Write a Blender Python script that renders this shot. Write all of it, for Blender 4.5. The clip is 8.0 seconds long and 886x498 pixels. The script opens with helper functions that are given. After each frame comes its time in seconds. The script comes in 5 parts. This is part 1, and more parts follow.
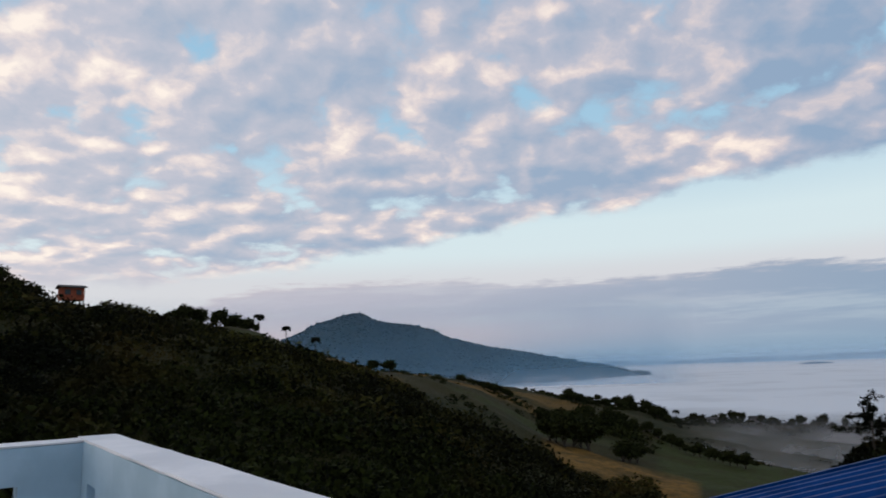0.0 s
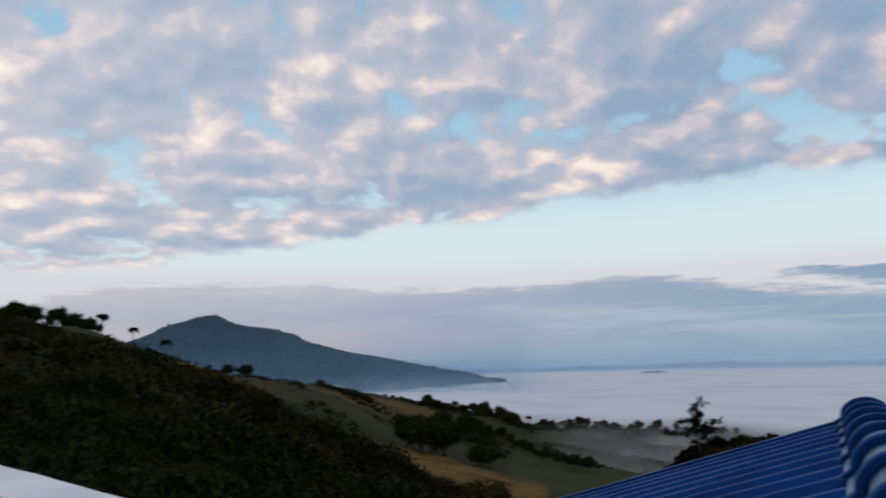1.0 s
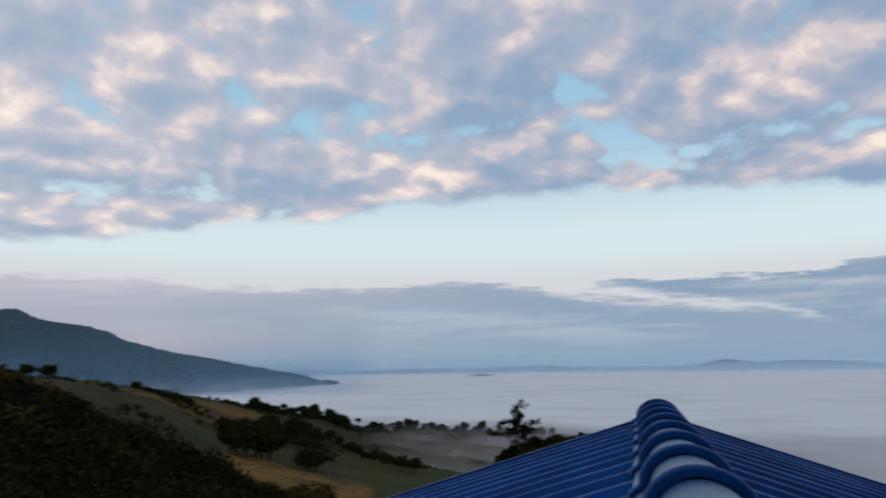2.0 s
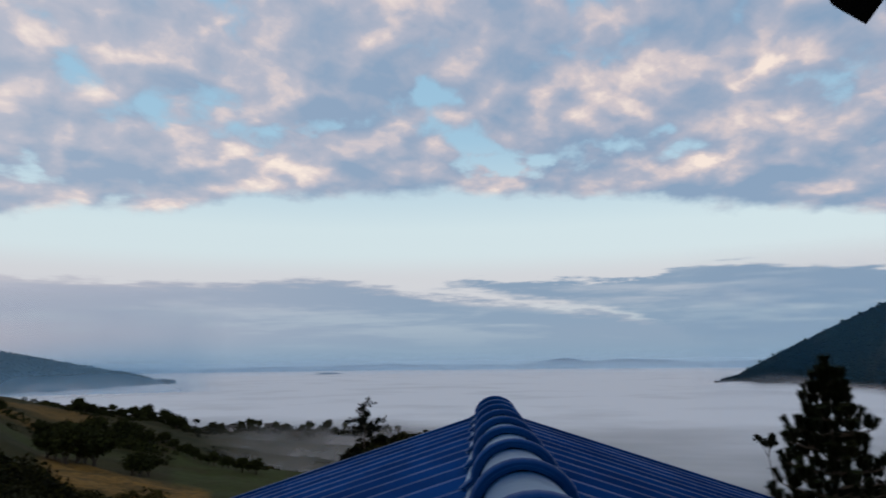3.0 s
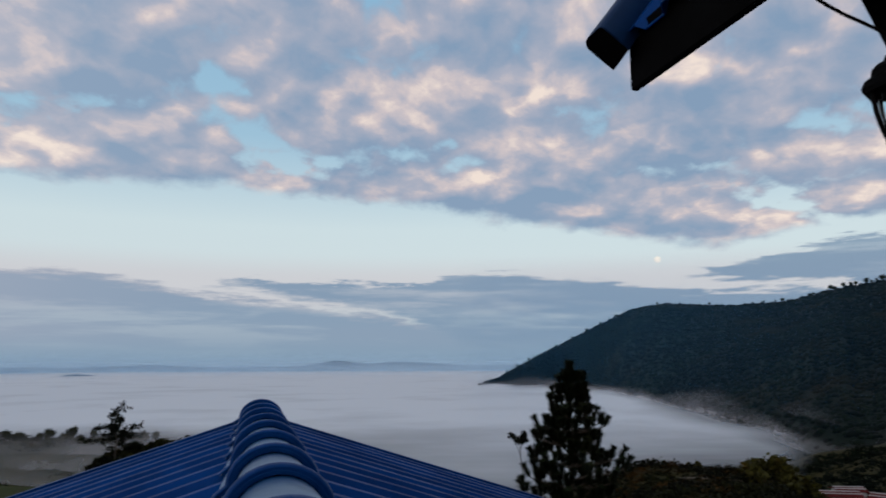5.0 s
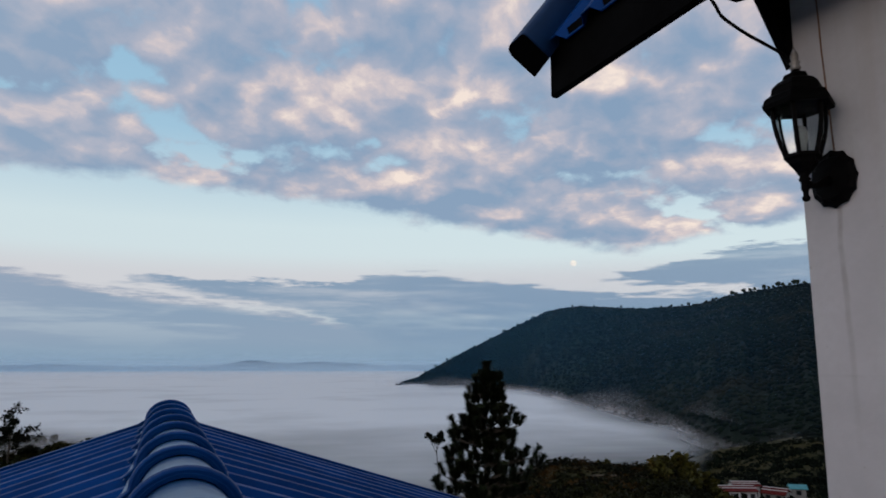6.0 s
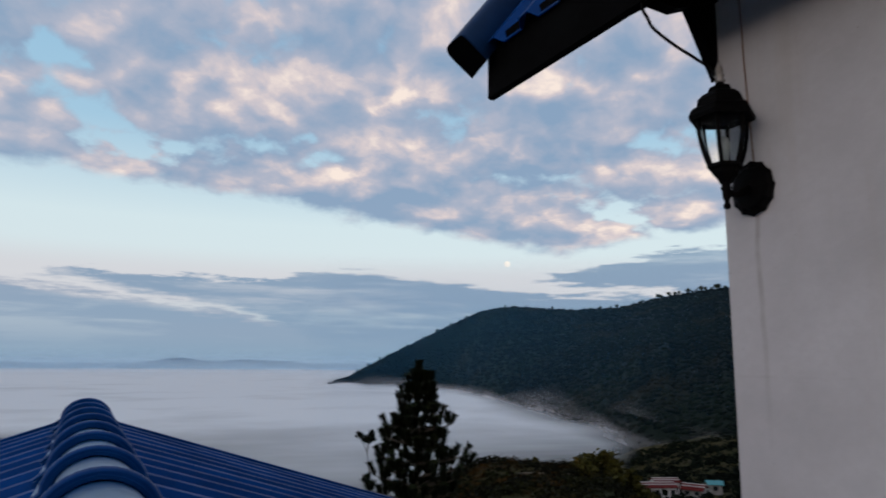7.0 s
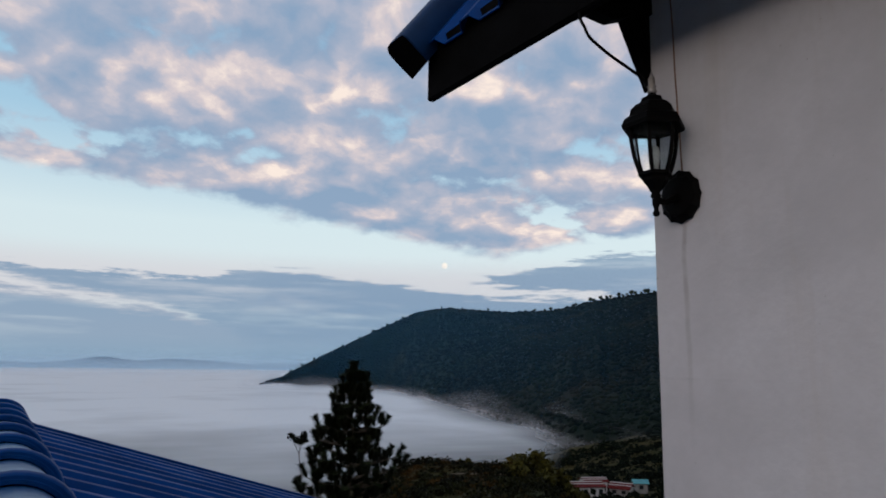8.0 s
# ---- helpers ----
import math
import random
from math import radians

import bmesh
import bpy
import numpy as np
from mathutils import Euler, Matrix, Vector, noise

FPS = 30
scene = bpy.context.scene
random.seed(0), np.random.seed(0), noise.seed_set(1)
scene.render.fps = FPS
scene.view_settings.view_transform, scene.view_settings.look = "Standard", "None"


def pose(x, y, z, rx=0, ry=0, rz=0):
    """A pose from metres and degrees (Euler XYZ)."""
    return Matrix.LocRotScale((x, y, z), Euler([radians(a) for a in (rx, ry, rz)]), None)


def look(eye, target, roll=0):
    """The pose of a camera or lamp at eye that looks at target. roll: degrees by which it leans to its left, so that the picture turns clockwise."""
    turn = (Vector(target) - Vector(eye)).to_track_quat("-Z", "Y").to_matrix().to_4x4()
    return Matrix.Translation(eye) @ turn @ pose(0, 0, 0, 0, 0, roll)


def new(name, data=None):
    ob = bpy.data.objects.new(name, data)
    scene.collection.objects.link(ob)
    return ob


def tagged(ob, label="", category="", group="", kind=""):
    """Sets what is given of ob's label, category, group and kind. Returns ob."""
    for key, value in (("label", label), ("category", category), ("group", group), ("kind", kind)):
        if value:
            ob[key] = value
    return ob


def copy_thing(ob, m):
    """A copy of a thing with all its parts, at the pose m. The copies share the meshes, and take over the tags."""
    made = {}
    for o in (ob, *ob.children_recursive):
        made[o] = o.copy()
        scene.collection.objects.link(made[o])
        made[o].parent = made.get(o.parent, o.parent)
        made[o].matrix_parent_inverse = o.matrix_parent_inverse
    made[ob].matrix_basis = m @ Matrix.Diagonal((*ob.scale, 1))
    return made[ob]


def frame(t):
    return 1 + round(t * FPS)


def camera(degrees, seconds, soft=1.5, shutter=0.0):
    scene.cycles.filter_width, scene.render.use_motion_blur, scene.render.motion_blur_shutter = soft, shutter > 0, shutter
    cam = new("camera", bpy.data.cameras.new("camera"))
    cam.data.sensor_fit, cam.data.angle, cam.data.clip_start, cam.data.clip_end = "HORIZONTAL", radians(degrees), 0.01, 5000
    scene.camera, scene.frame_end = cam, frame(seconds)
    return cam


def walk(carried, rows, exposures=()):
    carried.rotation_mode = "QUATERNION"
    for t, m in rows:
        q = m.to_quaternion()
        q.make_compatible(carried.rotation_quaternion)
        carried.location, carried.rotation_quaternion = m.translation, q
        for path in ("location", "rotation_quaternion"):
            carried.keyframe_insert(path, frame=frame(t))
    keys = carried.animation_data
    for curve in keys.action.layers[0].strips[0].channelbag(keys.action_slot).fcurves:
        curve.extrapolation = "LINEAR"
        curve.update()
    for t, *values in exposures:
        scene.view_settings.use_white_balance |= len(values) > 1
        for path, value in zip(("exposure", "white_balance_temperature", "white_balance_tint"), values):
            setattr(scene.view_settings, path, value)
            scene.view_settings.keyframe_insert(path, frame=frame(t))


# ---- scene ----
CZ = 1.45                      # eye height over the terrace floor
AX = radians(49.9)             # the house's long axis
cam = camera(65.1, 8.0, soft=1.7, shutter=0.5)
# seconds, heading to the right, pitch, roll, sideways drift in metres
PATH = [(0.0, 0.0, 9.3, 1.85, -0.105), (0.5, 3.98, 9.5, 1.58, -0.1), (1.0, 11.29, 9.5, 1.23, -0.09), (1.5, 17.8, 9.55, 0.93, -0.08),
        (2.0, 24.87, 9.46, 0.7, -0.062), (2.2, 27.9, 9.4, 0.66, -0.056), (3.5, 42.17, 9.15, 0.48, -0.03), (4.0, 47.16, 9.22, 0.3, -0.022),
        (4.5, 50.29, 9.25, 0.22, -0.02), (5.0, 55.37, 9.28, 0.12, -0.015), (5.2, 56.85, 9.28, 0.08, -0.014), (6.3, 62.75, 9.28, -0.18, -0.01),
        (6.5, 62.83, 9.27, -0.23, -0.01), (7.0, 67.46, 9.24, -0.5, -0.005), (7.5, 70.62, 9.32, -0.64, -0.002), (8.0, 72.72, 9.38, -0.85, 0.0)]
walk(cam, [(t, pose(s * math.sin(AX), -s * math.cos(AX), CZ, 90 + p, r, -a)) for t, a, p, r, s in PATH],
     exposures=[(0.0, 0.0), (1.5, 0.0), (3.5, -0.1), (5.0, -0.15), (6.5, -0.06), (8.0, 0.0)])


# ---- world and light ----
class Nodes:
    """Short hand for wiring shader nodes."""

    def __init__(self, tree):
        self.tree = tree
        tree.nodes.clear()

    def add(self, kind, **sets):
        n = self.tree.nodes.new(kind)
        for k, v in sets.items():
            setattr(n, k, v)
        return n

    def put(self, socket, value):
        if isinstance(value, bpy.types.NodeSocket):
            self.tree.links.new(value, socket)
        elif value is not None:
            socket.default_value = value

    def math(self, op, a, b=None, c=None, clamp=False):
        n = self.add("ShaderNodeMath", operation=op, use_clamp=clamp)
        for s, v in zip(n.inputs, (a, b, c)):
            self.put(s, v)
        return n.outputs[0]

    def vec(self, op, a, b=None, scale=None):
        n = self.add("ShaderNodeVectorMath", operation=op)
        self.put(n.inputs[0], a)
        self.put(n.inputs[1], b)
        if scale is not None:
            self.put(n.inputs["Scale"], scale)
        return n.outputs[0]

    def xyz(self, x, y, z=0.0):
        n = self.add("ShaderNodeCombineXYZ")
        for s, v in zip(n.inputs, (x, y, z)):
            self.put(s, v)
        return n.outputs[0]

    def noise(self, vector, scale, detail=4.0, rough=0.5, distort=0.0):
        n = self.add("ShaderNodeTexNoise")
        self.put(n.inputs["Vector"], vector)
        self.put(n.inputs["Scale"], scale)
        self.put(n.inputs["Detail"], detail)
        self.put(n.inputs["Roughness"], rough)
        self.put(n.inputs["Distortion"], distort)
        return n.outputs["Fac"]

    def step(self, value, lo, hi, a=0.0, b=1.0, smooth=True):
        n = self.add("ShaderNodeMapRange", interpolation_type="SMOOTHSTEP" if smooth else "LINEAR")
        for s, v in zip(n.inputs, (value, lo, hi, a, b)):
            self.put(s, v)
        return n.outputs[0]

    def mix(self, fac, a, b, blend="MIX"):
        n = self.add("ShaderNodeMix", data_type="RGBA", blend_type=blend)
        self.put(n.inputs[0], fac)
        self.put(n.inputs[6], (*a, 1) if isinstance(a, tuple) and len(a) == 3 else a)
        self.put(n.inputs[7], (*b, 1) if isinstance(b, tuple) and len(b) == 3 else b)
        return n.outputs[2]

    def ramp(self, fac, stops, ease="B_SPLINE"):
        n = self.add("ShaderNodeValToRGB")
        n.color_ramp.interpolation = ease
        e = n.color_ramp.elements
        while len(e) < len(stops):
            e.new(0.5)
        for k, (pos, col) in zip(e, stops):
            k.position, k.color = pos, (col if isinstance(col, tuple) else (col, col, col)) + (1,)
        self.put(n.inputs[0], fac)
        return n.outputs[0]


SUN_AZ, SUN_EL = -74.0, 5.0
world = bpy.data.worlds.new("dawn_sky")
scene.world = world
world.use_nodes = True
W = Nodes(world.node_tree)
way = W.add("ShaderNodeTexCoord").outputs["Generated"]
split = W.add("ShaderNodeSeparateXYZ")
W.put(split.inputs[0], way)
X, Y, Z = split.outputs
elev = W.math("MULTIPLY", W.math("ARCSINE", Z), 57.2958)
azim = W.math("MULTIPLY", W.math("ARCTAN2", X, Y), 57.2958)
turn = W.math("DIVIDE", W.math("ADD", azim, 60.0), 180.0)      # 0..1 from 60 left to 120 right
# clear air: a physical dawn sky under a pale morning gradient
nishita = W.add("ShaderNodeTexSky", sky_type="NISHITA", sun_disc=False, sun_elevation=radians(SUN_EL), sun_rotation=radians(SUN_AZ), altitude=600, dust_density=1.5)
clear = W.ramp(W.math("DIVIDE", elev, 60.0), [(0.0, (0.42, 0.52, 0.63)), (0.1, (0.70, 0.79, 0.83)), (0.18, (0.68, 0.81, 0.855)), (0.3, (0.38, 0.60, 0.77)),
                                                   (0.5, (0.28, 0.52, 0.74)), (1.0, (0.18, 0.40, 0.66))], "LINEAR")
clear = W.mix(0.06, clear, W.vec("SCALE", nishita.outputs[0], scale=0.3))
# the broken cloud deck, laid out on a curved sheet overhead
flat = W.math("SQRT", W.math("ADD", W.math("MULTIPLY", X, X), W.math("MULTIPLY", Y, Y)))
reach = W.math("DIVIDE", flat, W.math("ADD", W.math("MAXIMUM", Z, 0.0), 0.09))
pull = W.math("DIVIDE", W.math("POWER", reach, 0.62), W.math("MAXIMUM", flat, 0.01))
deck = W.xyz(W.math("MULTIPLY", X, pull), W.math("MULTIPLY", Y, pull), 0.0)
bend = W.add("ShaderNodeTexNoise")
W.put(bend.inputs["Vector"], deck)
bend.inputs["Scale"].default_value, bend.inputs["Detail"].default_value = 8.0, 6.0
wobble = W.vec("SUBTRACT", bend.outputs["Color"], (0.5, 0.5, 0.5))
deck = W.vec("ADD", deck, W.vec("SCALE", wobble, scale=0.075))
# headings and heights at which the greater lumps and openings of the deck stand
view = W.vec("ADD", W.xyz(azim, W.math("MULTIPLY", elev, 1.9), 0.0), W.vec("SCALE", wobble, scale=11.0))


def lumps(text, size):
    """1 at the middle of each of the named places, falling to 0 at its rim."""
    total = 0.0
    for item in text.split():
        a, e, *k = [float(q) for q in item.split(",")]
        d = W.add("ShaderNodeVectorMath", operation="DISTANCE")
        W.put(d.inputs[0], view)
        d.inputs[1].default_value = (a, e * 1.9, 0.0)
        total = W.math("ADD", total, W.step(d.outputs["Value"], 0.0, size * (k[0] if k else 1.0), 1.0, 0.0))
    return W.math("MINIMUM", total, 1.0)


bright = lumps("-28,23.5 -32,20 -24,21.9 -9,19.8,1.3 18,25.6,.8 -1,21.3 22,23 23,15.2 4,24.7,1.2 -4,10.9,.7 51,23.9,.9 63,19.7,1.2 72,15.5,.7 59,17.8,1.5 26,17.3,.7 45,18.8 13,23.3 41,14.4,.6 78,10.4 86,13.5", 7.0)
spark = lumps("-28,24 -24,22.2 51,24.3 63,20.4 71.5,15.8 -9.5,20.8 18,26", 3.0)
gaps = lumps("11,27.1,1.3 19,15.3 -14,13.6 -29,18.9 26,19 37,21.6 33,25.8,1.4 58,15 53,13.5,.7 53,18.1 67,20.3,1.2 84,17.6,1.3 43,15.9 82,11.8 76,22.7 -18,16.5 3,14", 4.0)
gloom = lumps("24,23,.9 -17,20.5 11,15.7 30,17.8 47,14.6 59,12.9 29,22 73,15.5 61,12.7 78,18.2 50,13.6 73,12", 8.0)


def puffs(at, scale, smooth=0.55):
    """Rounded heaps, 1 at the middle of each and 0 in the seams between them."""
    n = W.add("ShaderNodeTexVoronoi", feature="SMOOTH_F1", voronoi_dimensions="2D")
    W.put(n.inputs["Vector"], at)
    n.inputs["Scale"].default_value, n.inputs["Smoothness"].default_value = scale, smooth
    return W.step(n.outputs["Distance"], 0.02, 0.72, 1.0, 0.0, False)


def heaps(at, detail):
    big = W.math("MULTIPLY", W.noise(at, 1.9, 2.0, 0.5), 0.30)
    cells = W.math("ADD", W.math("MULTIPLY", puffs(at, 4.4), 0.30), W.math("MULTIPLY", puffs(at, 10.5), 0.13))
    return W.math("ADD", W.math("ADD", big, cells), W.math("MULTIPLY", W.noise(at, 7.0, detail, 0.60), 0.44))


thin = W.math("MULTIPLY", W.step(azim, 76.0, 84.0), W.step(elev, 19.0, 15.0))
marks = W.math("SUBTRACT", W.math("MULTIPLY", W.math("MAXIMUM", bright, gloom), 0.09), W.math("ADD", W.math("MULTIPLY", gaps, 0.15), W.math("MULTIPLY", thin, 0.07)))
here = W.math("ADD", W.math("SUBTRACT", heaps(deck, 8.0), 0.09), marks)
soft_here = heaps(deck, 2.5)
above = heaps(W.vec("ADD", W.vec("SCALE", deck, scale=0.965), (-0.03, 0.01, 0.0)), 2.5)
rim = W.ramp(turn, [(0.0, 0.4), (0.237, 0.70), (0.355, 1.05), (0.445, 1.27), (0.52, 1.36), (0.545, 1.38), (0.628, 1.26), (0.68, 1.09), (0.74, 0.95),
                     (0.763, 0.88), (0.80, 0.95), (0.833, 1.05), (1.0, 1.3)], "LINEAR")
fringe = W.noise(W.xyz(W.math("MULTIPLY", azim, 0.16), W.math("MULTIPLY", elev, 0.3)), 1.0, 5.0, 0.6)
over = W.math("SUBTRACT", elev, W.math("ADD", W.math("MULTIPLY", rim, 10.0), W.math("MULTIPLY", W.math("SUBTRACT", fringe, 0.5), 3.4)))
inside = W.step(over, -0.3, 0.8)
here = W.math("ADD", here, W.step(over, 0.5, 5.0, 0.07, 0.0))
cover = W.math("MULTIPLY", W.step(here, 0.29, 0.42), inside)
lit = W.math("ADD", W.step(W.math("SUBTRACT", soft_here, above), -0.25, 0.29), W.math("SUBTRACT", W.math("MULTIPLY", bright, 0.22), W.math("MULTIPLY", gloom, 0.17)))
lit = W.math("ADD", lit, W.math("MULTIPLY", W.math("MULTIPLY", spark, 0.36), W.step(here, 0.48, 0.6)))
leftish = W.step(azim, -35.0, 48.0, 1.0, 0.0, False)
lit = W.math("ADD", lit, W.math("MULTIPLY", W.math("SUBTRACT", W.noise(deck, 13.0, 6.0, 0.58), 0.5), 0.52))
lit = W.math("ADD", lit, W.step(here, 0.42, 0.72, 0.0, -0.14))
lit = W.math("ADD", lit, W.math("MULTIPLY", W.math("SUBTRACT", W.noise(deck, 34.0, 5.0, 0.62), 0.5), 0.40))
lit = W.math("ADD", lit, W.step(azim, -38.0, -5.0, 0.2, 0.0))
cool = W.ramp(lit, [(0.0, (0.25, 0.36, 0.52)), (0.3, (0.335, 0.405, 0.54)), (0.57, (0.45, 0.468, 0.57)), (0.8, (0.69, 0.60, 0.615)), (1.0, (1.0, 0.84, 0.74))], "LINEAR")
warm = W.ramp(lit, [(0.0, (0.38, 0.46, 0.59)), (0.3, (0.48, 0.515, 0.61)), (0.57, (0.575, 0.57, 0.645)), (0.8, (0.82, 0.72, 0.705)), (1.0, (1.04, 0.92, 0.82))], "LINEAR")
deck_col = W.mix(leftish, cool, warm)
sky = W.mix(W.math("MULTIPLY", cover, 0.94), clear, deck_col)
# low streaks of stratus over the horizon
long = W.xyz(W.math("MULTIPLY", azim, 0.045), W.math("MULTIPLY", elev, 0.42), 3.0)
streak = W.math("ADD", W.math("MULTIPLY", W.noise(long, 1.0, 5.0, 0.55, 0.4), 0.6), W.math("MULTIPLY", W.noise(long, 3.1, 4.0, 0.6, 0.3), 0.4))
ragged = W.noise(W.xyz(W.math("MULTIPLY", azim, 0.27), W.math("MULTIPLY", elev, 1.9), 7.0), 1.0, 8.0, 0.62)
ragged = W.math("MULTIPLY", W.math("SUBTRACT", ragged, 0.5), 2.5)


def edge(stops):
    """A height in degrees that changes with the heading."""
    return W.math("MULTIPLY", W.ramp(turn, [((a + 60.0) / 180.0, e / 10.0) for a, e in stops], "LINEAR"), 10.0)


def below(line, soft=0.3):
    return W.step(W.math("ADD", W.math("SUBTRACT", line, elev), ragged), -0.12, soft)


roof_line = edge([(-60, 3.0), (-25, 3.5), (-15, 6.4), (-4, 7.0), (9, 6.3), (18, 6.4), (26, 6.9), (30, 6.6), (35, 5.7), (41, 5.0), (46, 4.5), (53, 3.5), (60, 3.0), (120, 3.0)])
second = W.math("MULTIPLY", below(edge([(34, 5.6), (39, 6.6), (46, 6.5), (51, 6.4), (57, 7.3), (60, 7.3), (67, 6.6), (73, 5.9), (77, 5.4), (84, 5.4), (120, 6.0)])),
                W.math("SUBTRACT", 1.0, below(edge([(34, 6.6), (40, 6.3), (44, 5.5), (48, 4.8), (53, 3.8), (57, 2.0), (120, 1.0)]), 0.9)))
third = W.math("MULTIPLY", below(edge([(70, 5.0), (75, 6.8), (80, 7.7), (85, 8.8), (90, 9.0), (120, 10.0)])),
               W.math("SUBTRACT", 1.0, below(edge([(70, 7.4), (76, 6.6), (80, 6.2), (86, 6.0), (92, 4.0), (120, 2.0)]))))
low = W.math("ADD", W.math("SUBTRACT", roof_line, elev), ragged)
islands = W.math("MAXIMUM", second, third)
bank = W.math("MULTIPLY", W.step(low, -0.12, 0.5), W.step(streak, 0.36, 0.52, 0.66, 1.0))
bank = W.math("MAXIMUM", bank, W.math("MULTIPLY", islands, W.step(streak, 0.34, 0.54, 0.5, 1.0)))
blush = W.math("MULTIPLY", W.step(elev, 3.0, 5.0), W.step(elev, 9.0, 6.5))
sky = W.mix(W.math("MULTIPLY", blush, 0.6), sky, (0.66, 0.62, 0.66))
bank_col = W.mix(W.step(azim, -20.0, 44.0), (0.50, 0.49, 0.57), (0.235, 0.345, 0.485))
bank_col = W.mix(W.math("MULTIPLY", W.step(elev, 0.0, 4.5, 1.0, 0.0), W.step(azim, -14.0, 26.0, 1.0, 0.1)), bank_col, (0.80, 0.60, 0.56))
bank_col = W.mix(W.math("MULTIPLY", W.step(low, 0.0, 0.9, 0.30, 0.0), W.math("SUBTRACT", 1.0, islands)), bank_col, (0.80, 0.68, 0.66))
bank_col = W.mix(W.math("MULTIPLY", islands, 0.45), bank_col, (0.20, 0.315, 0.46))
sky = W.mix(W.math("MULTIPLY", bank, 0.9), sky, bank_col)
# haze that closes the horizon
sky = W.mix(W.step(elev, -0.2, 3.0, 0.9, 0.0), sky, W.mix(W.step(azim, -16.0, 16.0), (0.60, 0.48, 0.50), (0.25, 0.375, 0.505)))
# the glow where the sun is about to rise, behind the viewer
glow = W.add("ShaderNodeVectorMath", operation="DOT_PRODUCT")
W.put(glow.inputs[0], way)
glow.inputs[1].default_value = (math.sin(radians(SUN_AZ)) * 0.995, math.cos(radians(SUN_AZ)) * 0.998, -0.06)
sky = W.mix(W.step(glow.outputs["Value"], 0.85, 1.0), sky, (2.25, 2.02, 1.98))
sky = W.mix(W.step(elev, -0.75, -0.45, 1.0, 0.0), sky, (0.40, 0.43, 0.50))
ground_glow = W.add("ShaderNodeBackground")
W.put(ground_glow.inputs["Color"], sky)
ground_glow.inputs["Strength"].default_value = 1.0
W.put(W.add("ShaderNodeOutputWorld").inputs["Surface"], ground_glow.outputs[0])

lamp = bpy.data.lights.new("sun", "SUN")
lamp.energy, lamp.angle, lamp.color = 0.25, radians(14), (1.0, 0.78, 0.62)
sun = new("sun", lamp)
az = radians(SUN_AZ)
sun.matrix_world = look((0, 0, 0), (-math.sin(az) * math.cos(radians(SUN_EL)), -math.cos(az) * math.cos(radians(SUN_EL)), -math.sin(radians(SUN_EL))))


# ---- materials ----
def material(name, base, dark, scale=6.0, rough=0.8, metal=0.0, bump=0.2, fine=60.0, grain=0.25, spread=(0.35, 0.65), per_piece=0.0, depth=0.01, spec=0.5, runs=0.0, drip=None):
    m = bpy.data.materials.new(name)
    m.use_nodes = True
    N = Nodes(m.node_tree)
    at = N.add("ShaderNodeTexCoord").outputs["Object"]
    blot = N.noise(at, scale, 5.0, 0.6)
    speck = N.noise(at, fine, 3.0, 0.6)
    col = N.mix(N.step(blot, *spread), dark, base)
    col = N.mix(N.step(speck, 0.35, 0.7, 0.0, grain), col, dark)
    if runs:
        fall = N.noise(N.vec("MULTIPLY", at, (9.0, 9.0, 0.5)), 1.0, 4.0, 0.65)
        col = N.mix(N.step(fall, 0.5, 0.72, 0.0, runs), col, (0.40, 0.36, 0.32))
        pock = N.noise(at, 70.0, 1.0, 0.5)
        col = N.mix(N.step(pock, 0.76, 0.80, 0.0, runs), col, (0.25, 0.22, 0.2))
    if drip:                              # rusty water run: where it hangs and how high it begins
        at_x, top_z = drip
        xyz = N.add("ShaderNodeSeparateXYZ")
        N.put(xyz.inputs[0], at)
        sway = N.math("MULTIPLY", N.math("SUBTRACT", N.noise(at, 6.0, 3.0), 0.5), 0.02)
        off = N.math("ABSOLUTE", N.math("ADD", N.math("SUBTRACT", xyz.outputs[0], at_x), sway))
        length = N.math("MULTIPLY", N.step(xyz.outputs[2], top_z - 0.7, top_z, 0.0, 1.0), N.step(xyz.outputs[2], top_z, top_z + 0.01, 1.0, 0.0))
        col = N.mix(N.math("MULTIPLY", N.math("MULTIPLY", N.step(off, 0.002, 0.012, 0.4, 0.0), length), N.step(N.noise(at, 14.0), 0.3, 0.6, 0.4, 1.0)), col, (0.16, 0.11, 0.08))
        seam = N.math("ABSOLUTE", N.math("SUBTRACT", xyz.outputs[2], top_z - 0.42))
        col = N.mix(N.math("MULTIPLY", N.step(seam, 0.0015, 0.005, 0.22, 0.0), N.step(N.noise(at, 3.0), 0.45, 0.6)), col, (0.25, 0.23, 0.22))
    if per_piece:
        r = N.add("ShaderNodeObjectInfo").outputs["Random"]
        col = N.mix(N.math("MULTIPLY", r, per_piece), col, dark)
    b = N.add("ShaderNodeBsdfPrincipled")
    N.put(b.inputs["Base Color"], col)
    N.put(b.inputs["Roughness"], N.step(blot, 0.3, 0.7, rough + 0.08, rough - 0.06))
    b.inputs["Metallic"].default_value = metal
    b.inputs["Specular IOR Level"].default_value = spec
    if bump:
        h = N.add("ShaderNodeBump")
        h.inputs["Strength"].default_value, h.inputs["Distance"].default_value = bump, depth
        N.put(h.inputs["Height"], N.math("ADD", speck, N.math("MULTIPLY", blot, 0.6)))
        N.put(b.inputs["Normal"], h.outputs[0])
    N.put(N.add("ShaderNodeOutputMaterial").inputs["Surface"], b.outputs[0])
    return m


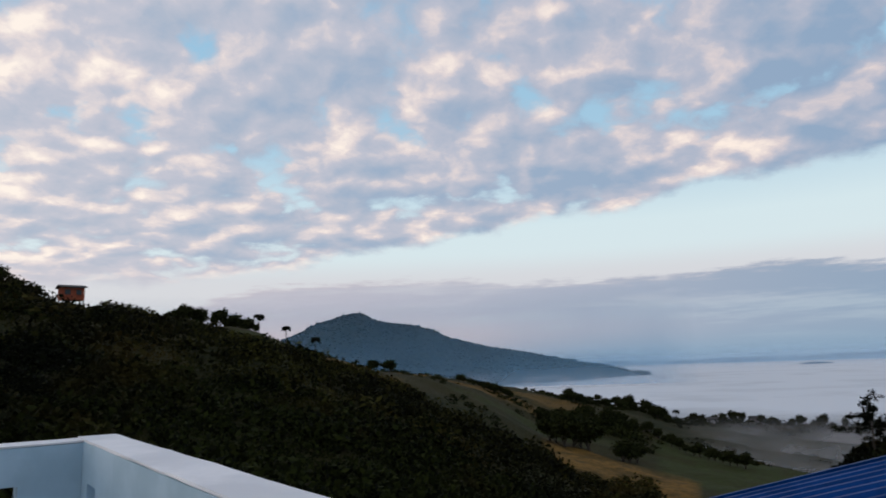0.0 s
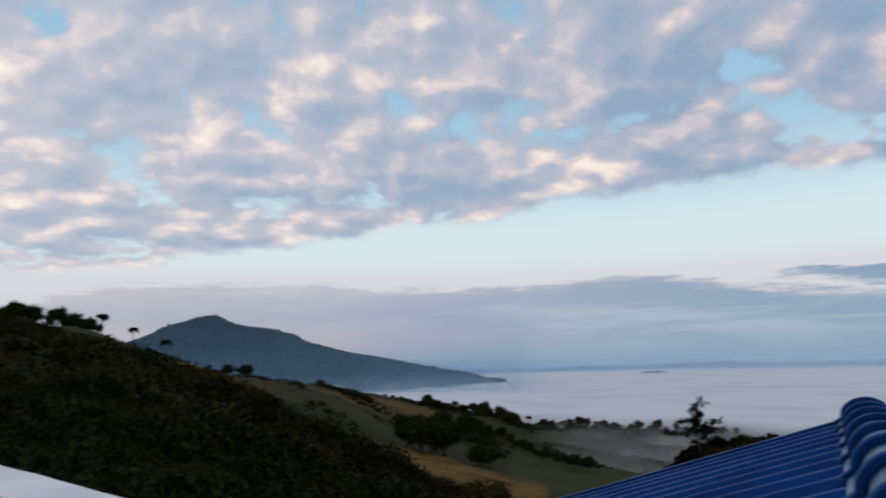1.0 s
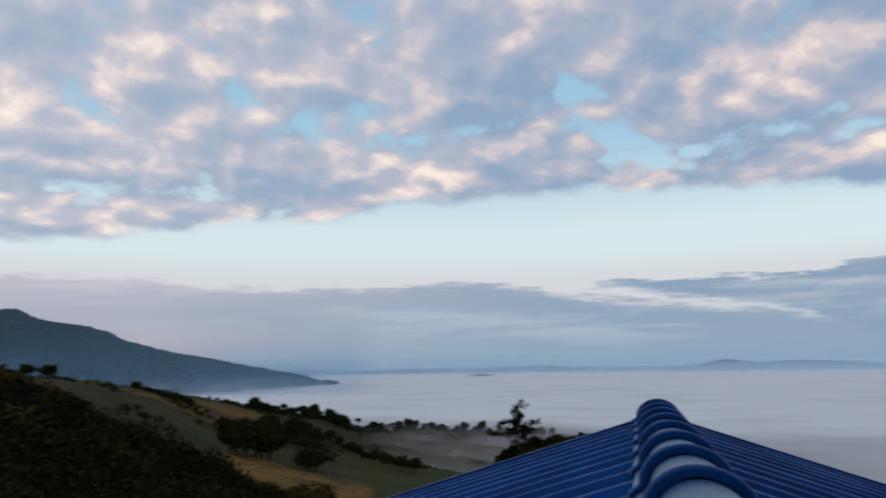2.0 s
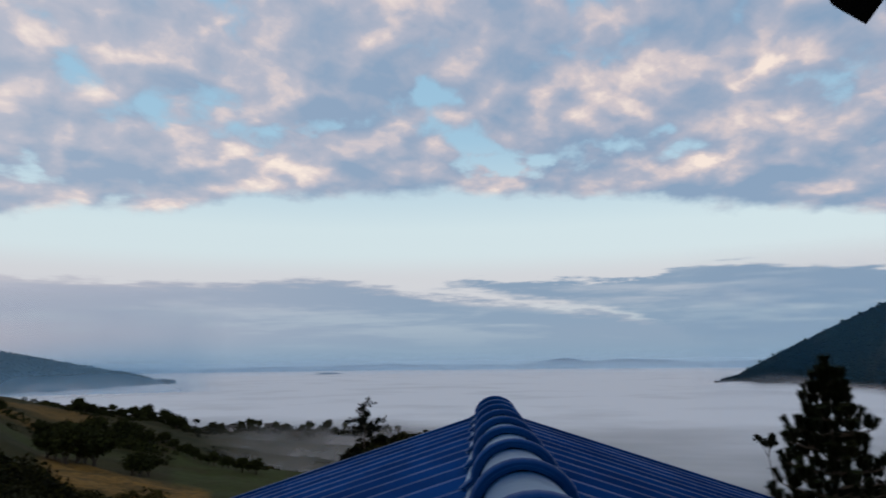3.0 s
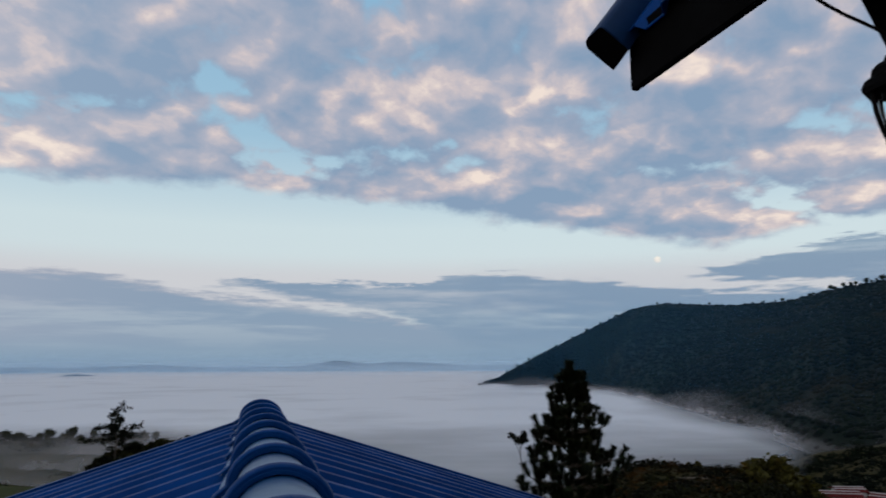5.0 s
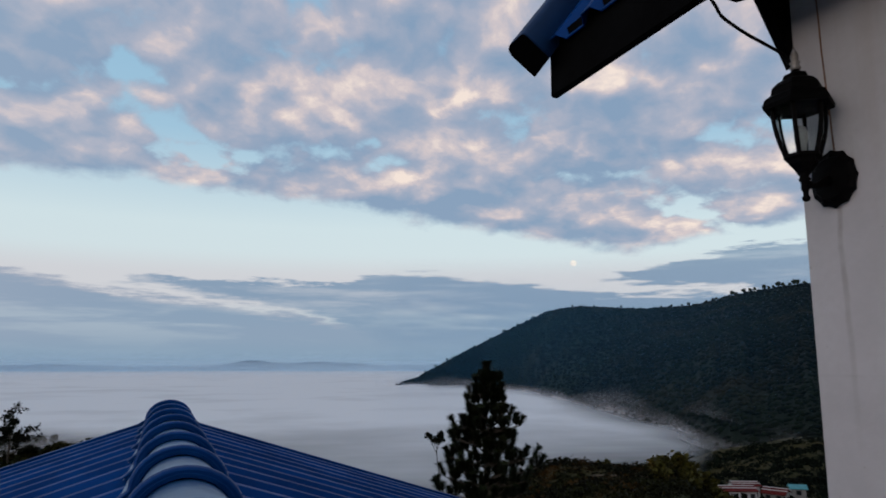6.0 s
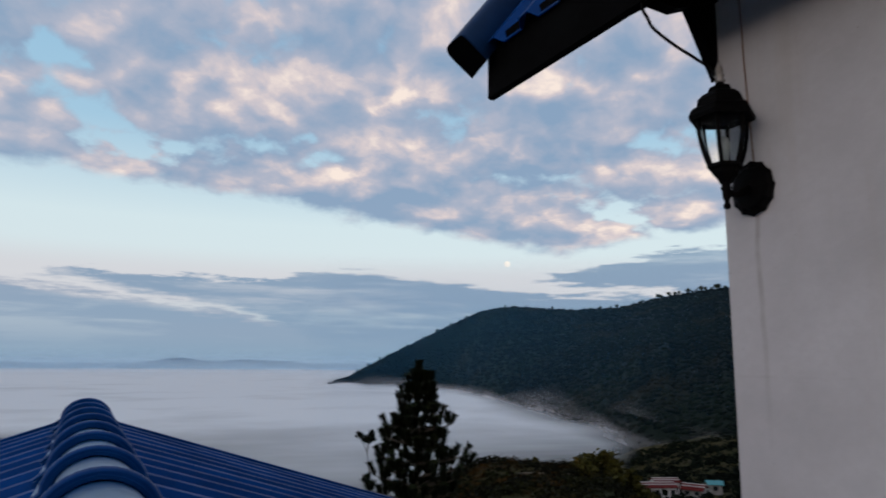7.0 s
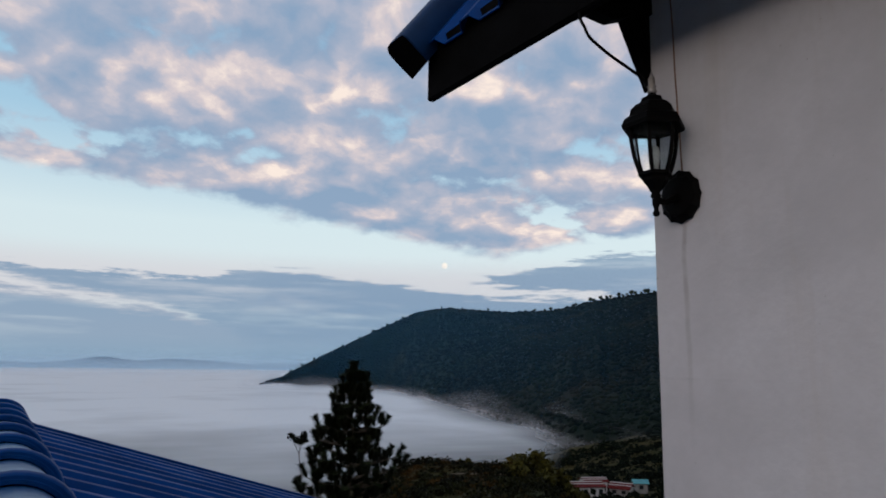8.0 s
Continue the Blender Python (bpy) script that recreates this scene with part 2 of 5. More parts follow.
def leafy(name, base, dark, warm, scale=0.3, rough=0.75, least=0.35):
    """Foliage: every leaf or clump a little different, and drifts of colour and painted shade over the slope."""
    m = bpy.data.materials.new(name)
    m.use_nodes = True
    N = Nodes(m.node_tree)
    geo = N.add("ShaderNodeNewGeometry")
    r = geo.outputs["Random Per Island"]
    at = N.add("ShaderNodeTexCoord").outputs["Object"]
    drift = N.noise(at, scale, 3.0, 0.6)
    # broad darker drifts stand in for shade among lumps and gullies
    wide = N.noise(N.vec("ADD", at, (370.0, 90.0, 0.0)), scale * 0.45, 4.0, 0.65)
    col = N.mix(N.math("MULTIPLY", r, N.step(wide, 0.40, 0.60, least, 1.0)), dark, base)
    col = N.mix(N.step(drift, 0.52, 0.7, 0.0, 0.7), col, warm)
    b = N.add("ShaderNodeBsdfPrincipled")
    N.put(b.inputs["Base Color"], col)
    b.inputs["Roughness"].default_value, b.inputs["Specular IOR Level"].default_value = rough, 0.08
    N.put(N.add("ShaderNodeOutputMaterial").inputs["Surface"], b.outputs[0])
    return m


def veil(name, colour, layer, scale=0.006, detail=4.0, floor_=0.88, through_=0.0):
    """Mist: scatters skylight, as dense as the named layer says."""
    m = bpy.data.materials.new(name)
    m.use_nodes = True
    N = Nodes(m.node_tree)
    a = N.add("ShaderNodeAttribute", attribute_name=layer).outputs["Fac"]
    at = N.add("ShaderNodeTexCoord").outputs["Object"]
    n = N.noise(N.vec("MULTIPLY", at, (1.0, 1.0, 2.0)), scale, detail, 0.55)
    a = N.math("MULTIPLY", a, N.step(n, 0.3, 0.68, floor_, 1.15), clamp=True)
    d = N.add("ShaderNodeBsdfDiffuse")
    d.inputs["Color"].default_value = (*colour, 1)
    t = N.add("ShaderNodeBsdfTransparent")
    x = N.add("ShaderNodeMixShader")
    N.put(x.inputs[0], a)
    N.put(x.inputs[1], t.outputs[0])
    back = N.add("ShaderNodeBsdfTranslucent")
    back.inputs["Color"].default_value = (*colour, 1)
    both = N.add("ShaderNodeMixShader")
    both.inputs[0].default_value = through_
    N.put(both.inputs[1], d.outputs[0])
    N.put(both.inputs[2], back.outputs[0])
    N.put(x.inputs[2], both.outputs[0])
    N.put(N.add("ShaderNodeOutputMaterial").inputs["Surface"], x.outputs[0])
    return m


BLUE = material("blue_metal", (0.001, 0.042, 0.19), (0.001, 0.027, 0.125), 3.0, 0.42, 0.0, 0.05, 90, 0.25, spec=0.05)
CAPBLUE = material("blue_cap", (0.016, 0.115, 0.27), (0.008, 0.07, 0.19), 4.0, 0.34, 0.0, 0.05, 70, 0.3, per_piece=0.25, spec=0.35)
# same metal as the caps; the shade on the bands is in this darker blue
SHADEDBAND = material("shaded_cap_band", (0.001, 0.045, 0.19), (0.001, 0.030, 0.13), 4.0, 0.45, 0.0, 0.05, 70, 0.3, per_piece=0.25, spec=0.08)
# the roof's blue, darkened so the rolls look shaded from below
SHADEBLUE = material("shaded_blue_metal", (0.005, 0.035, 0.11), (0.004, 0.025, 0.08), 4.0, 0.6, 0.0, 0.05, 70, 0.3, spec=0.2)
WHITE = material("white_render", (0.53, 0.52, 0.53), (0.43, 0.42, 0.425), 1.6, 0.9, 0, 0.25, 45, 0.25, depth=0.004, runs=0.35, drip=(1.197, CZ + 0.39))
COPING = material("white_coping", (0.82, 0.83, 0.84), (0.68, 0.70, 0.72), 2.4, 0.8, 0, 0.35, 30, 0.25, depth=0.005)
PALEBLUE = material("pale_blue_render", (0.46, 0.63, 0.74), (0.37, 0.53, 0.63), 2.0, 0.9, 0, 0.2, 45, 0.2, depth=0.004)
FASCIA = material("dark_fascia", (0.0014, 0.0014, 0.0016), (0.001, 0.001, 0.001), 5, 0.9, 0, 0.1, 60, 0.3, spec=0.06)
IRON = material("black_iron", (0.0014, 0.0014, 0.0015), (0.0025, 0.0022, 0.002), 18, 0.6, 0.0, 0.25, 120, 0.4, depth=0.002, spec=0.05)
STEEL = material("weathered_steel", (0.35, 0.34, 0.33), (0.2, 0.17, 0.14), 20, 0.5, 0.6, 0.1)
CONCRETE = material("concrete", (0.29, 0.28, 0.27), (0.21, 0.20, 0.19), 1.5, 0.9, 0, 0.3, 40, 0.3)
SOIL = bpy.data.materials.new("slope_ground")
SOIL.use_nodes = True
N = Nodes(SOIL.node_tree)
spot = N.add("ShaderNodeTexCoord").outputs["Object"]
drift, tuft = N.noise(spot, 0.03, 5.0, 0.6), N.noise(spot, 0.7, 5.0, 0.65)
col = N.mix(N.step(drift, 0.4, 0.6), (0.014, 0.019, 0.004), (0.034, 0.030, 0.007))
col = N.mix(N.add("ShaderNodeAttribute", attribute_name="lush").outputs["Fac"], col, (0.036, 0.048, 0.009))
col = N.mix(N.add("ShaderNodeAttribute", attribute_name="dry").outputs["Fac"], col, (0.185, 0.100, 0.020))
col = N.mix(N.step(N.noise(spot, 0.13, 4.0, 0.65), 0.45, 0.62, 0.0, 0.55), col, (0.036, 0.027, 0.009))
col = N.mix(N.step(tuft, 0.4, 0.65, 0.0, 0.6), col, (0.020, 0.019, 0.004))
rows_ = N.add("ShaderNodeBump")
rows_.inputs["Strength"].default_value, rows_.inputs["Distance"].default_value = 0.7, 0.5
N.put(rows_.inputs["Height"], tuft)
bs = N.add("ShaderNodeBsdfPrincipled")
bs.inputs["Roughness"].default_value, bs.inputs["Specular IOR Level"].default_value = 0.95, 0.1
N.put(bs.inputs["Base Color"], col)
N.put(bs.inputs["Normal"], rows_.outputs[0])
N.put(N.add("ShaderNodeOutputMaterial").inputs["Surface"], bs.outputs[0])
BARK = material("bark", (0.07, 0.055, 0.04), (0.035, 0.028, 0.02), 6, 0.95, 0, 0.6, 30, 0.5)
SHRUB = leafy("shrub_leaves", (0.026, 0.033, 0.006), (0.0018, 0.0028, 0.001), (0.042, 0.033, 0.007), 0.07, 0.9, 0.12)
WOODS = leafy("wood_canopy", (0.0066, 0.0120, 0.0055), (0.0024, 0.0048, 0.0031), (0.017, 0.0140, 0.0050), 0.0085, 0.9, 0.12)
# lighter olive copy of the shrub leaves: brightness of the upper slope in colour
LIT_SCRUB = leafy("lit_scrub_leaves", (0.056, 0.054, 0.011), (0.0035, 0.0045, 0.0012), (0.075, 0.052, 0.012), 0.06, 0.9, 0.10)
# leaf colour raised to carry the lift of haze over the distant fields
HAZYLEAF = leafy("hazy_field_leaves", (0.036, 0.042, 0.010), (0.009, 0.012, 0.004), (0.050, 0.040, 0.010), 0.05, 0.9, 0.3)
NEEDLE = leafy("pine_needles", (0.013, 0.019, 0.006), (0.005, 0.008, 0.003), (0.020, 0.021, 0.007), 0.6)
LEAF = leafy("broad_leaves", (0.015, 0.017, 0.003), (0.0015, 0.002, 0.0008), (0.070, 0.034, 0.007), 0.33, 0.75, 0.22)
MIST = veil("valley_mist", (0.685, 0.715, 0.735), "mist_depth")
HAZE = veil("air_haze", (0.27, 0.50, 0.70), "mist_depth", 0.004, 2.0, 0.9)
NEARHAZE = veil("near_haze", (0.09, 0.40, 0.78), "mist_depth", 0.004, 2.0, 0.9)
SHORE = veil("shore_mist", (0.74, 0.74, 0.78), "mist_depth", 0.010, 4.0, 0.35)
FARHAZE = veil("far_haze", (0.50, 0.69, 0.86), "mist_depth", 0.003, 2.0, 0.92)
WISP = veil("mist_wisp", (0.74, 0.74, 0.78), "mist_depth", 0.03, 5.0, 0.15)



# ---- making meshes ----
def mesh_of(name, verts, faces, smooth=False):
    me = bpy.data.meshes.new(name)
    verts = np.asarray(verts, dtype=np.float64)
    me.from_pydata([tuple(v) for v in verts], [], faces if isinstance(faces, list) else [tuple(f) for f in np.asarray(faces).tolist()])
    if smooth:
        me.polygons.foreach_set("use_smooth", [True] * len(me.polygons))
    me.update()
    return me


def part(name, data, mat, parent=None, label=""):
    """Link a mesh or a bmesh as one object under a thing or a part."""
    if isinstance(data, bmesh.types.BMesh):
        bm, data = data, bpy.data.meshes.new(name)
        bm.to_mesh(data)
        bm.free()
    if not data.materials:
        data.materials.append(mat)
    ob = new(name, data)
    ob.parent = parent
    return tagged(ob, label)


def thing(name, m=None, label="", category="", group="", kind=""):
    ob = new(name)
    ob.empty_display_size = 0.2
    if m is not None:
        ob.matrix_world = m
    return tagged(ob, label, category, group, kind)


def box(bm, x0, x1, y0, y1, z0, z1, bevel=0.0):
    got = bmesh.ops.create_cube(bm, size=1.0)["verts"]
    for v in got:
        v.co = Vector((x0 + (v.co.x + 0.5) * (x1 - x0), y0 + (v.co.y + 0.5) * (y1 - y0), z0 + (v.co.z + 0.5) * (z1 - z0)))
    if bevel:
        edges = list({e for v in got for e in v.link_edges})
        bmesh.ops.bevel(bm, geom=edges, offset=bevel, segments=2, affect="EDGES", profile=0.6)
    return bm


def block(x0, x1, y0, y1, z0, z1, bevel=0.0):
    return box(bmesh.new(), x0, x1, y0, y1, z0, z1, bevel)


def extrude_profile(name, pts, x0, x1, closed=True, smooth=False):
    """A profile of (y, z) pushed along x."""
    n = len(pts)
    v = [(x0, y, z) for y, z in pts] + [(x1, y, z) for y, z in pts]
    f = [(i, (i + 1) % n, n + (i + 1) % n, n + i) for i in range(n if closed else n - 1)]
    if closed:
        f += [tuple(range(n))[::-1], tuple(range(n, 2 * n))]
    return mesh_of(name, v, f, smooth)


def lathe(name, prof, sides=24, smooth=True):
    """A turned shape: (radius, z) from bottom to top."""
    v, f = [], []
    for r, z in prof:
        v += [(r * math.cos(2 * math.pi * k / sides), r * math.sin(2 * math.pi * k / sides), z) for k in range(sides)]
    for i in range(len(prof) - 1):
        for k in range(sides):
            f.append((i * sides + k, i * sides + (k + 1) % sides, (i + 1) * sides + (k + 1) % sides, (i + 1) * sides + k))
    f += [tuple(range(sides))[::-1], tuple((len(prof) - 1) * sides + k for k in range(sides))]
    return mesh_of(name, v, f, smooth)


def tube_data(path, radii, sides=6):
    """Vertices and faces of a tapering tube through the places of a path."""
    path = [Vector(p) for p in path]
    v, f = [], []
    for i, p in enumerate(path):
        t = (path[min(i + 1, len(path) - 1)] - path[max(i - 1, 0)]).normalized()
        a = t.orthogonal().normalized()
        b = t.cross(a)
        v += [tuple(p + radii[i] * (math.cos(2 * math.pi * k / sides) * a + math.sin(2 * math.pi * k / sides) * b)) for k in range(sides)]
    for i in range(len(path) - 1):
        for k in range(sides):
            f.append((i * sides + k, i * sides + (k + 1) % sides, (i + 1) * sides + (k + 1) % sides, (i + 1) * sides + k))
    f += [tuple(range(sides))[::-1], tuple((len(path) - 1) * sides + k for k in range(sides))]
    return v, f


def joined(bits):
    v, f = [], []
    for bv, bf in bits:
        o = len(v)
        v += bv
        f += [tuple(i + o for i in q) for q in bf]
    return v, f


def leaf_quads(centres, size, rng, long=1.6, up=0.3):
    """Small folded leaves, one to a centre, turned at random; four corners each."""
    n = len(centres)
    size = np.broadcast_to(size, (n,))[:, None]
    a = rng.normal(size=(n, 3))
    a[:, 2] += up
    a /= np.linalg.norm(a, axis=1)[:, None]
    b = np.cross(a, rng.normal(size=(n, 3)))
    b /= np.linalg.norm(b, axis=1)[:, None] + 1e-9
    c = np.cross(a, b)
    v = np.empty((n, 4, 3))
    v[:, 0], v[:, 1] = centres - a * size * long * 0.5, centres + b * size * 0.5 + c * size * 0.12
    v[:, 2], v[:, 3] = centres + a * size * long * 0.5, centres - b * size * 0.5 + c * size * 0.12
    i = np.arange(n * 4).reshape(n, 4)
    tri = np.concatenate([i[:, [0, 1, 2]], i[:, [0, 2, 3]]])
    return v.reshape(-1, 3), tri


def fast_mesh(name, verts, tris, smooth=False):
    me = bpy.data.meshes.new(name)
    verts, tris = np.asarray(verts, np.float32), np.asarray(tris, np.int32)
    k = tris.shape[1]
    me.vertices.add(len(verts))
    me.vertices.foreach_set("co", verts.ravel())
    me.loops.add(tris.size)
    me.loops.foreach_set("vertex_index", tris.ravel())
    me.polygons.add(len(tris))
    me.polygons.foreach_set("loop_start", np.arange(0, tris.size, k, dtype=np.int32))
    if smooth:
        me.polygons.foreach_set("use_smooth", np.ones(len(tris), dtype=bool))
    me.update(calc_edges=True)
    me.validate()
    return me


def sheet(name, rows, cols, xyz, smooth=True):
    """A grid of rows x cols places as one mesh."""
    i = np.arange((rows - 1) * (cols - 1))
    r, c = i // (cols - 1), i % (cols - 1)
    k = r * cols + c
    return fast_mesh(name, xyz, np.stack([k, k + 1, k + cols + 1, k + cols], 1), smooth)


# ---- the lie of the land ----
def table(text):
    a = np.array([[float(q) for q in p.split(",")] for p in text.split()])
    return a[:, 0], a[:, 1]


# heading and slope in degrees from the eye, at each distance
RINGS = [
    (42.0, table("-70,-4 -33,-4 -14,-7.5 3,-12.5 12,-17 26,-16 38,-16 44,-22 60,-20 75,-14 90,-16 120,-18")),
    (90.0, table("-70,0 -33,5 -25,3.4 -14,1.4 -10,0.1 -4,-2.3 3,-5.7 7.6,-7.9 12,-10.6 20,-12.5 28,-9.4 30.5,-7.0 33,-6.3 36,-6.3 40,-12 45,-15 60,-12 68,-9 71,-7.8 80,-8 83,-9.8 85,-11.5 90,-12 120,-14")),
    (145.0, table("-70,1 -33,6.0 -29,5.0 -25,4.2 -21,3.2 -17,2.0 -14,0.9 -10,-0.3 -6,-1.4 3,-7.0 12,-9.8 20,-10.5 30,-11 45,-16 60,-14 75,-12 82,-10.2 90,-9.8 120,-10")),
    (260.0, table("-70,1 -33,4 -21,3.9 -14.5,2.6 -12.6,1.9 -10.3,1.0 -6,-0.4 -1,-1.4 3,-2.7 8,-5.6 12,-6.4 19,-8.0 26,-8.6 34,-10 45,-14 60,-14 75,-13 84,-9.6 88,-8.2 120,-7")),
    (335.0, table("-70,1 -33,3 -14,1.8 -6,-0.6 -1,-1.1 3,-2.0 8,-4.2 12,-4.9 16,-5.6 19,-6.6 23,-7.8 30,-9 34,-9 45,-12 60,-12 80,-10 84,-8 88,-6.9 92,-6.2 120,-6")),
    (450.0, table("-70,1 -33,2 -14,1.4 -6,-0.5 -1,-1.1 3,-1.7 6,-2.3 10,-3.1 15,-4.1 18,-5.0 22,-5.1 29,-5.4 34,-5.9 40,-8.5 60,-9 80,-8 83,-6.4 86,-5.7 90,-5.0 120,-4.6")),
]
R_KEYS = np.log(np.array([14.0] + [r for r, _ in RINGS] + [800.0, 4800.0]))


def ground_z(x, y):
    x, y = np.atleast_1d(np.asarray(x, float)), np.atleast_1d(np.asarray(y, float))
    r = np.maximum(np.hypot(x, y), 1.0)
    a = np.degrees(np.arctan2(x, y))
    a = np.where(a > 150, a - 360, a)
    zs = [np.full_like(r, -6.0)]
    for d, (ka, ke) in RINGS:
        zs.append(CZ + d * np.tan(np.radians(np.interp(a, ka, ke))))
    zs += [np.full_like(r, -88.0), np.full_like(r, -110.0)]
    zs = np.stack(zs)
    q = np.clip(np.log(r), R_KEYS[0], R_KEYS[-1] - 1e-6)
    i = np.clip(np.searchsorted(R_KEYS, q, side="right") - 1, 0, len(R_KEYS) - 2)
    f = (q - R_KEYS[i]) / (R_KEYS[i + 1] - R_KEYS[i])
    f = 0.5 * f + 0.5 * f * f * (3 - 2 * f)
    k = np.arange(len(r))
    z = zs[i, k] * (1 - f) + zs[i + 1, k] * f
    rough = np.sin(x * 0.11 + 1.3 * np.sin(y * 0.05)) * np.sin(y * 0.093 + 0.8) + 0.5 * np.sin(x * 0.27 + y * 0.19)
    return z + rough * np.clip(r * 0.004, 0.05, 0.9)


def polar(a0, a1, na, radii):
    a = np.radians(np.linspace(a0, a1, na))
    rr, aa = np.meshgrid(radii, a, indexing="ij")
    return (rr * np.sin(aa)).ravel(), (rr * np.cos(aa)).ravel()


radii = np.geomspace(14.0, 4800.0, 170)
gx, gy = polar(-180, 180, 721, radii)
ga_, gr_ = np.degrees(np.arctan2(gx, gy)), np.hypot(gx, gy)


def patch(a0, a1, r0, r1, lean=0.0):
    """A field: 1 inside a stretch of headings and distances, soft at its hedges."""
    rr = gr_ + lean * (ga_ - a0) + 6 * np.sin(ga_ * 0.9)
    return np.clip(np.minimum(ga_ - a0, a1 - ga_) / 0.8, 0, 1) * np.clip(np.minimum(rr - r0, r1 - rr) / 8.0, 0, 1)


dry = np.clip(patch(7.5, 19.5, 165, 232, 3.5) + 0.8 * patch(-4, 9, 275, 330, -2) + 0.7 * patch(1, 12, 370, 425) + 0.5 * patch(-12, -3, 175, 230), 0, 1)
lush = np.clip(patch(16, 34, 160, 320, 2.0) + 0.7 * patch(0, 16, 236, 268) + 0.6 * patch(-22, -12, 150, 240), 0, 1)
me = sheet("ground", 170, 721, np.stack([gx, gy, ground_z(gx, gy)], 1))
for key, val in (("dry", dry), ("lush", lush)):
    me.attributes.new(key, "FLOAT", "POINT").data.foreach_set("value", val.astype(np.float32))
ground = part("ground", me, SOIL)
tagged(ground, "dark grassy hillside falling into the misty valley", "ground", kind="structure")

FOG = CZ - 50.0


def ridge_land(name, a0, a1, na, crest, base, r_crest, r_back, seed, bump):
    """A wooded mountain: rises from its foot in the mist to the crest line, and falls behind it."""
    rng = np.random.default_rng(seed)
    az = np.linspace(a0, a1, na)
    ce, be = np.interp(az, *crest), np.interp(az, *base)
    foot = 50.0 / np.tan(np.radians(-be))
    rc = np.interp(az, *r_crest)
    foot = np.minimum(foot, rc - 60)
    rows = 90
    out = np.empty((rows + 12, na, 3))
    zc, zb = CZ + rc * np.tan(np.radians(ce)), np.full(na, FOG)
    folds = sum(np.sin(az * w + p) * h for w, p, h in ((1.1, 0.3, 0.5), (2.7, 1.9, 0.3), (6.1, 0.7, 0.2)))
    for i in range(rows + 12):
        s = (i - 8) / (rows - 9)
        if s <= 1:
            r = foot + (rc - foot) * s + folds * 0.05 * (rc - foot) * np.sin(np.pi * np.clip(s, 0, 1))
            z = zb + (zc - zb) * (np.sign(s) * abs(s) ** 0.92)
        else:
            r = rc + (r_back - rc) * (s - 1) / 0.145
            z = zc - (zc + 100) * ((s - 1) / 0.145) ** 1.3
        out[i, :, 0], out[i, :, 1] = r * np.sin(np.radians(az)), r * np.cos(np.radians(az))
        q = min(max(s, 0.0), 1.0)
        across, along = rc * np.radians(az), s * 420.0
        gully = sum(np.sin(across * math.cos(t) / w + along * math.sin(t) / w + t * 9) * w * 0.05 for t, w in ((0.5, 70), (2.1, 62), (1.2, 34), (2.7, 30), (0.2, 19), (1.8, 15)))
        out[i, :, 2] = z + gully * bump * math.sin(math.pi * q) ** 0.8 + rng.normal(size=na) * 0.3
    return out


def canopy(name, grid, count, size, seed, mat, parent, lo=6, hi=None, power=1.0, flat=0.8, span=1.0):
    """Tree crowns over a slope, each a small lumpy clump."""
    rng = np.random.default_rng(seed)
    rows, cols, _ = grid.shape
    hi = hi or rows - 10
    i = lo + (hi - lo) * rng.random(count) ** power
    c = rng.random(count) * (cols - 1.001) * span
    i0, c0 = i.astype(int), c.astype(int)
    fi, fc = (i - i0)[:, None], (c - c0)[:, None]
    at = (grid[i0, c0] * (1 - fi) + grid[i0 + 1, c0] * fi) * (1 - fc) + (grid[i0, c0 + 1] * (1 - fi) + grid[i0 + 1, c0 + 1] * fi) * fc
    return clumps(name, at, size * (0.6 + 0.8 * rng.random(count)), rng, mat, parent, flat)


ICO = bmesh.new()
bmesh.ops.create_icosphere(ICO, subdivisions=1, radius=1.0)
ICO_V = np.array([v.co[:] for v in ICO.verts])
ICO_F = np.array([[v.index for v in f.verts] for f in ICO.faces])
ICO.free()


def clumps(name, at, size, rng, mat, parent=None, flat=0.8):
    n, k = len(at), len(ICO_V)
    v = ICO_V[None] * (0.55 + 0.75 * rng.random((n, k, 1))) * np.asarray(size)[:, None, None]
    v[:, :, 2] *= flat
    v += np.asarray(at)[:, None, :]
    f = ICO_F[None] + (np.arange(n) * k)[:, None, None]
    return part(name, fast_mesh(name, v.reshape(-1, 3), f.reshape(-1, 3), True), mat, parent)


# the far mountain over the hillside, and the near wooded one across the bay of mist
LEFT = ridge_land("mountain", -30, 16.3, 260, table("-30,1 -16,1.2 -12.6,2.2 -10.2,3.4 -8,4.05 -7.2,4.25 -6.4,4.15 -5.6,3.6 -1.9,3.0 -0.6,2.6 0.8,1.9 3.6,1.2 7.6,0.45 11,-0.3 13.4,-0.85 15.3,-1.35 16.3,-1.8"),
                  table("-30,-1.9 4,-1.9 10,-1.75 14,-1.5 16.3,-1.4"), table("-30,2500 16.3,2250"), 3100, 3, 2.0)
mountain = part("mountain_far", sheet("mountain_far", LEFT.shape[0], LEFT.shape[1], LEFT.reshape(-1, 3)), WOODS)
tagged(mountain, "hazy blue wooded mountain behind the hillside", "mountain", kind="structure")
tagged(canopy("woods", LEFT, 7000, 5.5, 5, WOODS, None, 6, None, 1.0, 0.6), "distant woods covering the hazy far mountain", "woods", kind="stuff")
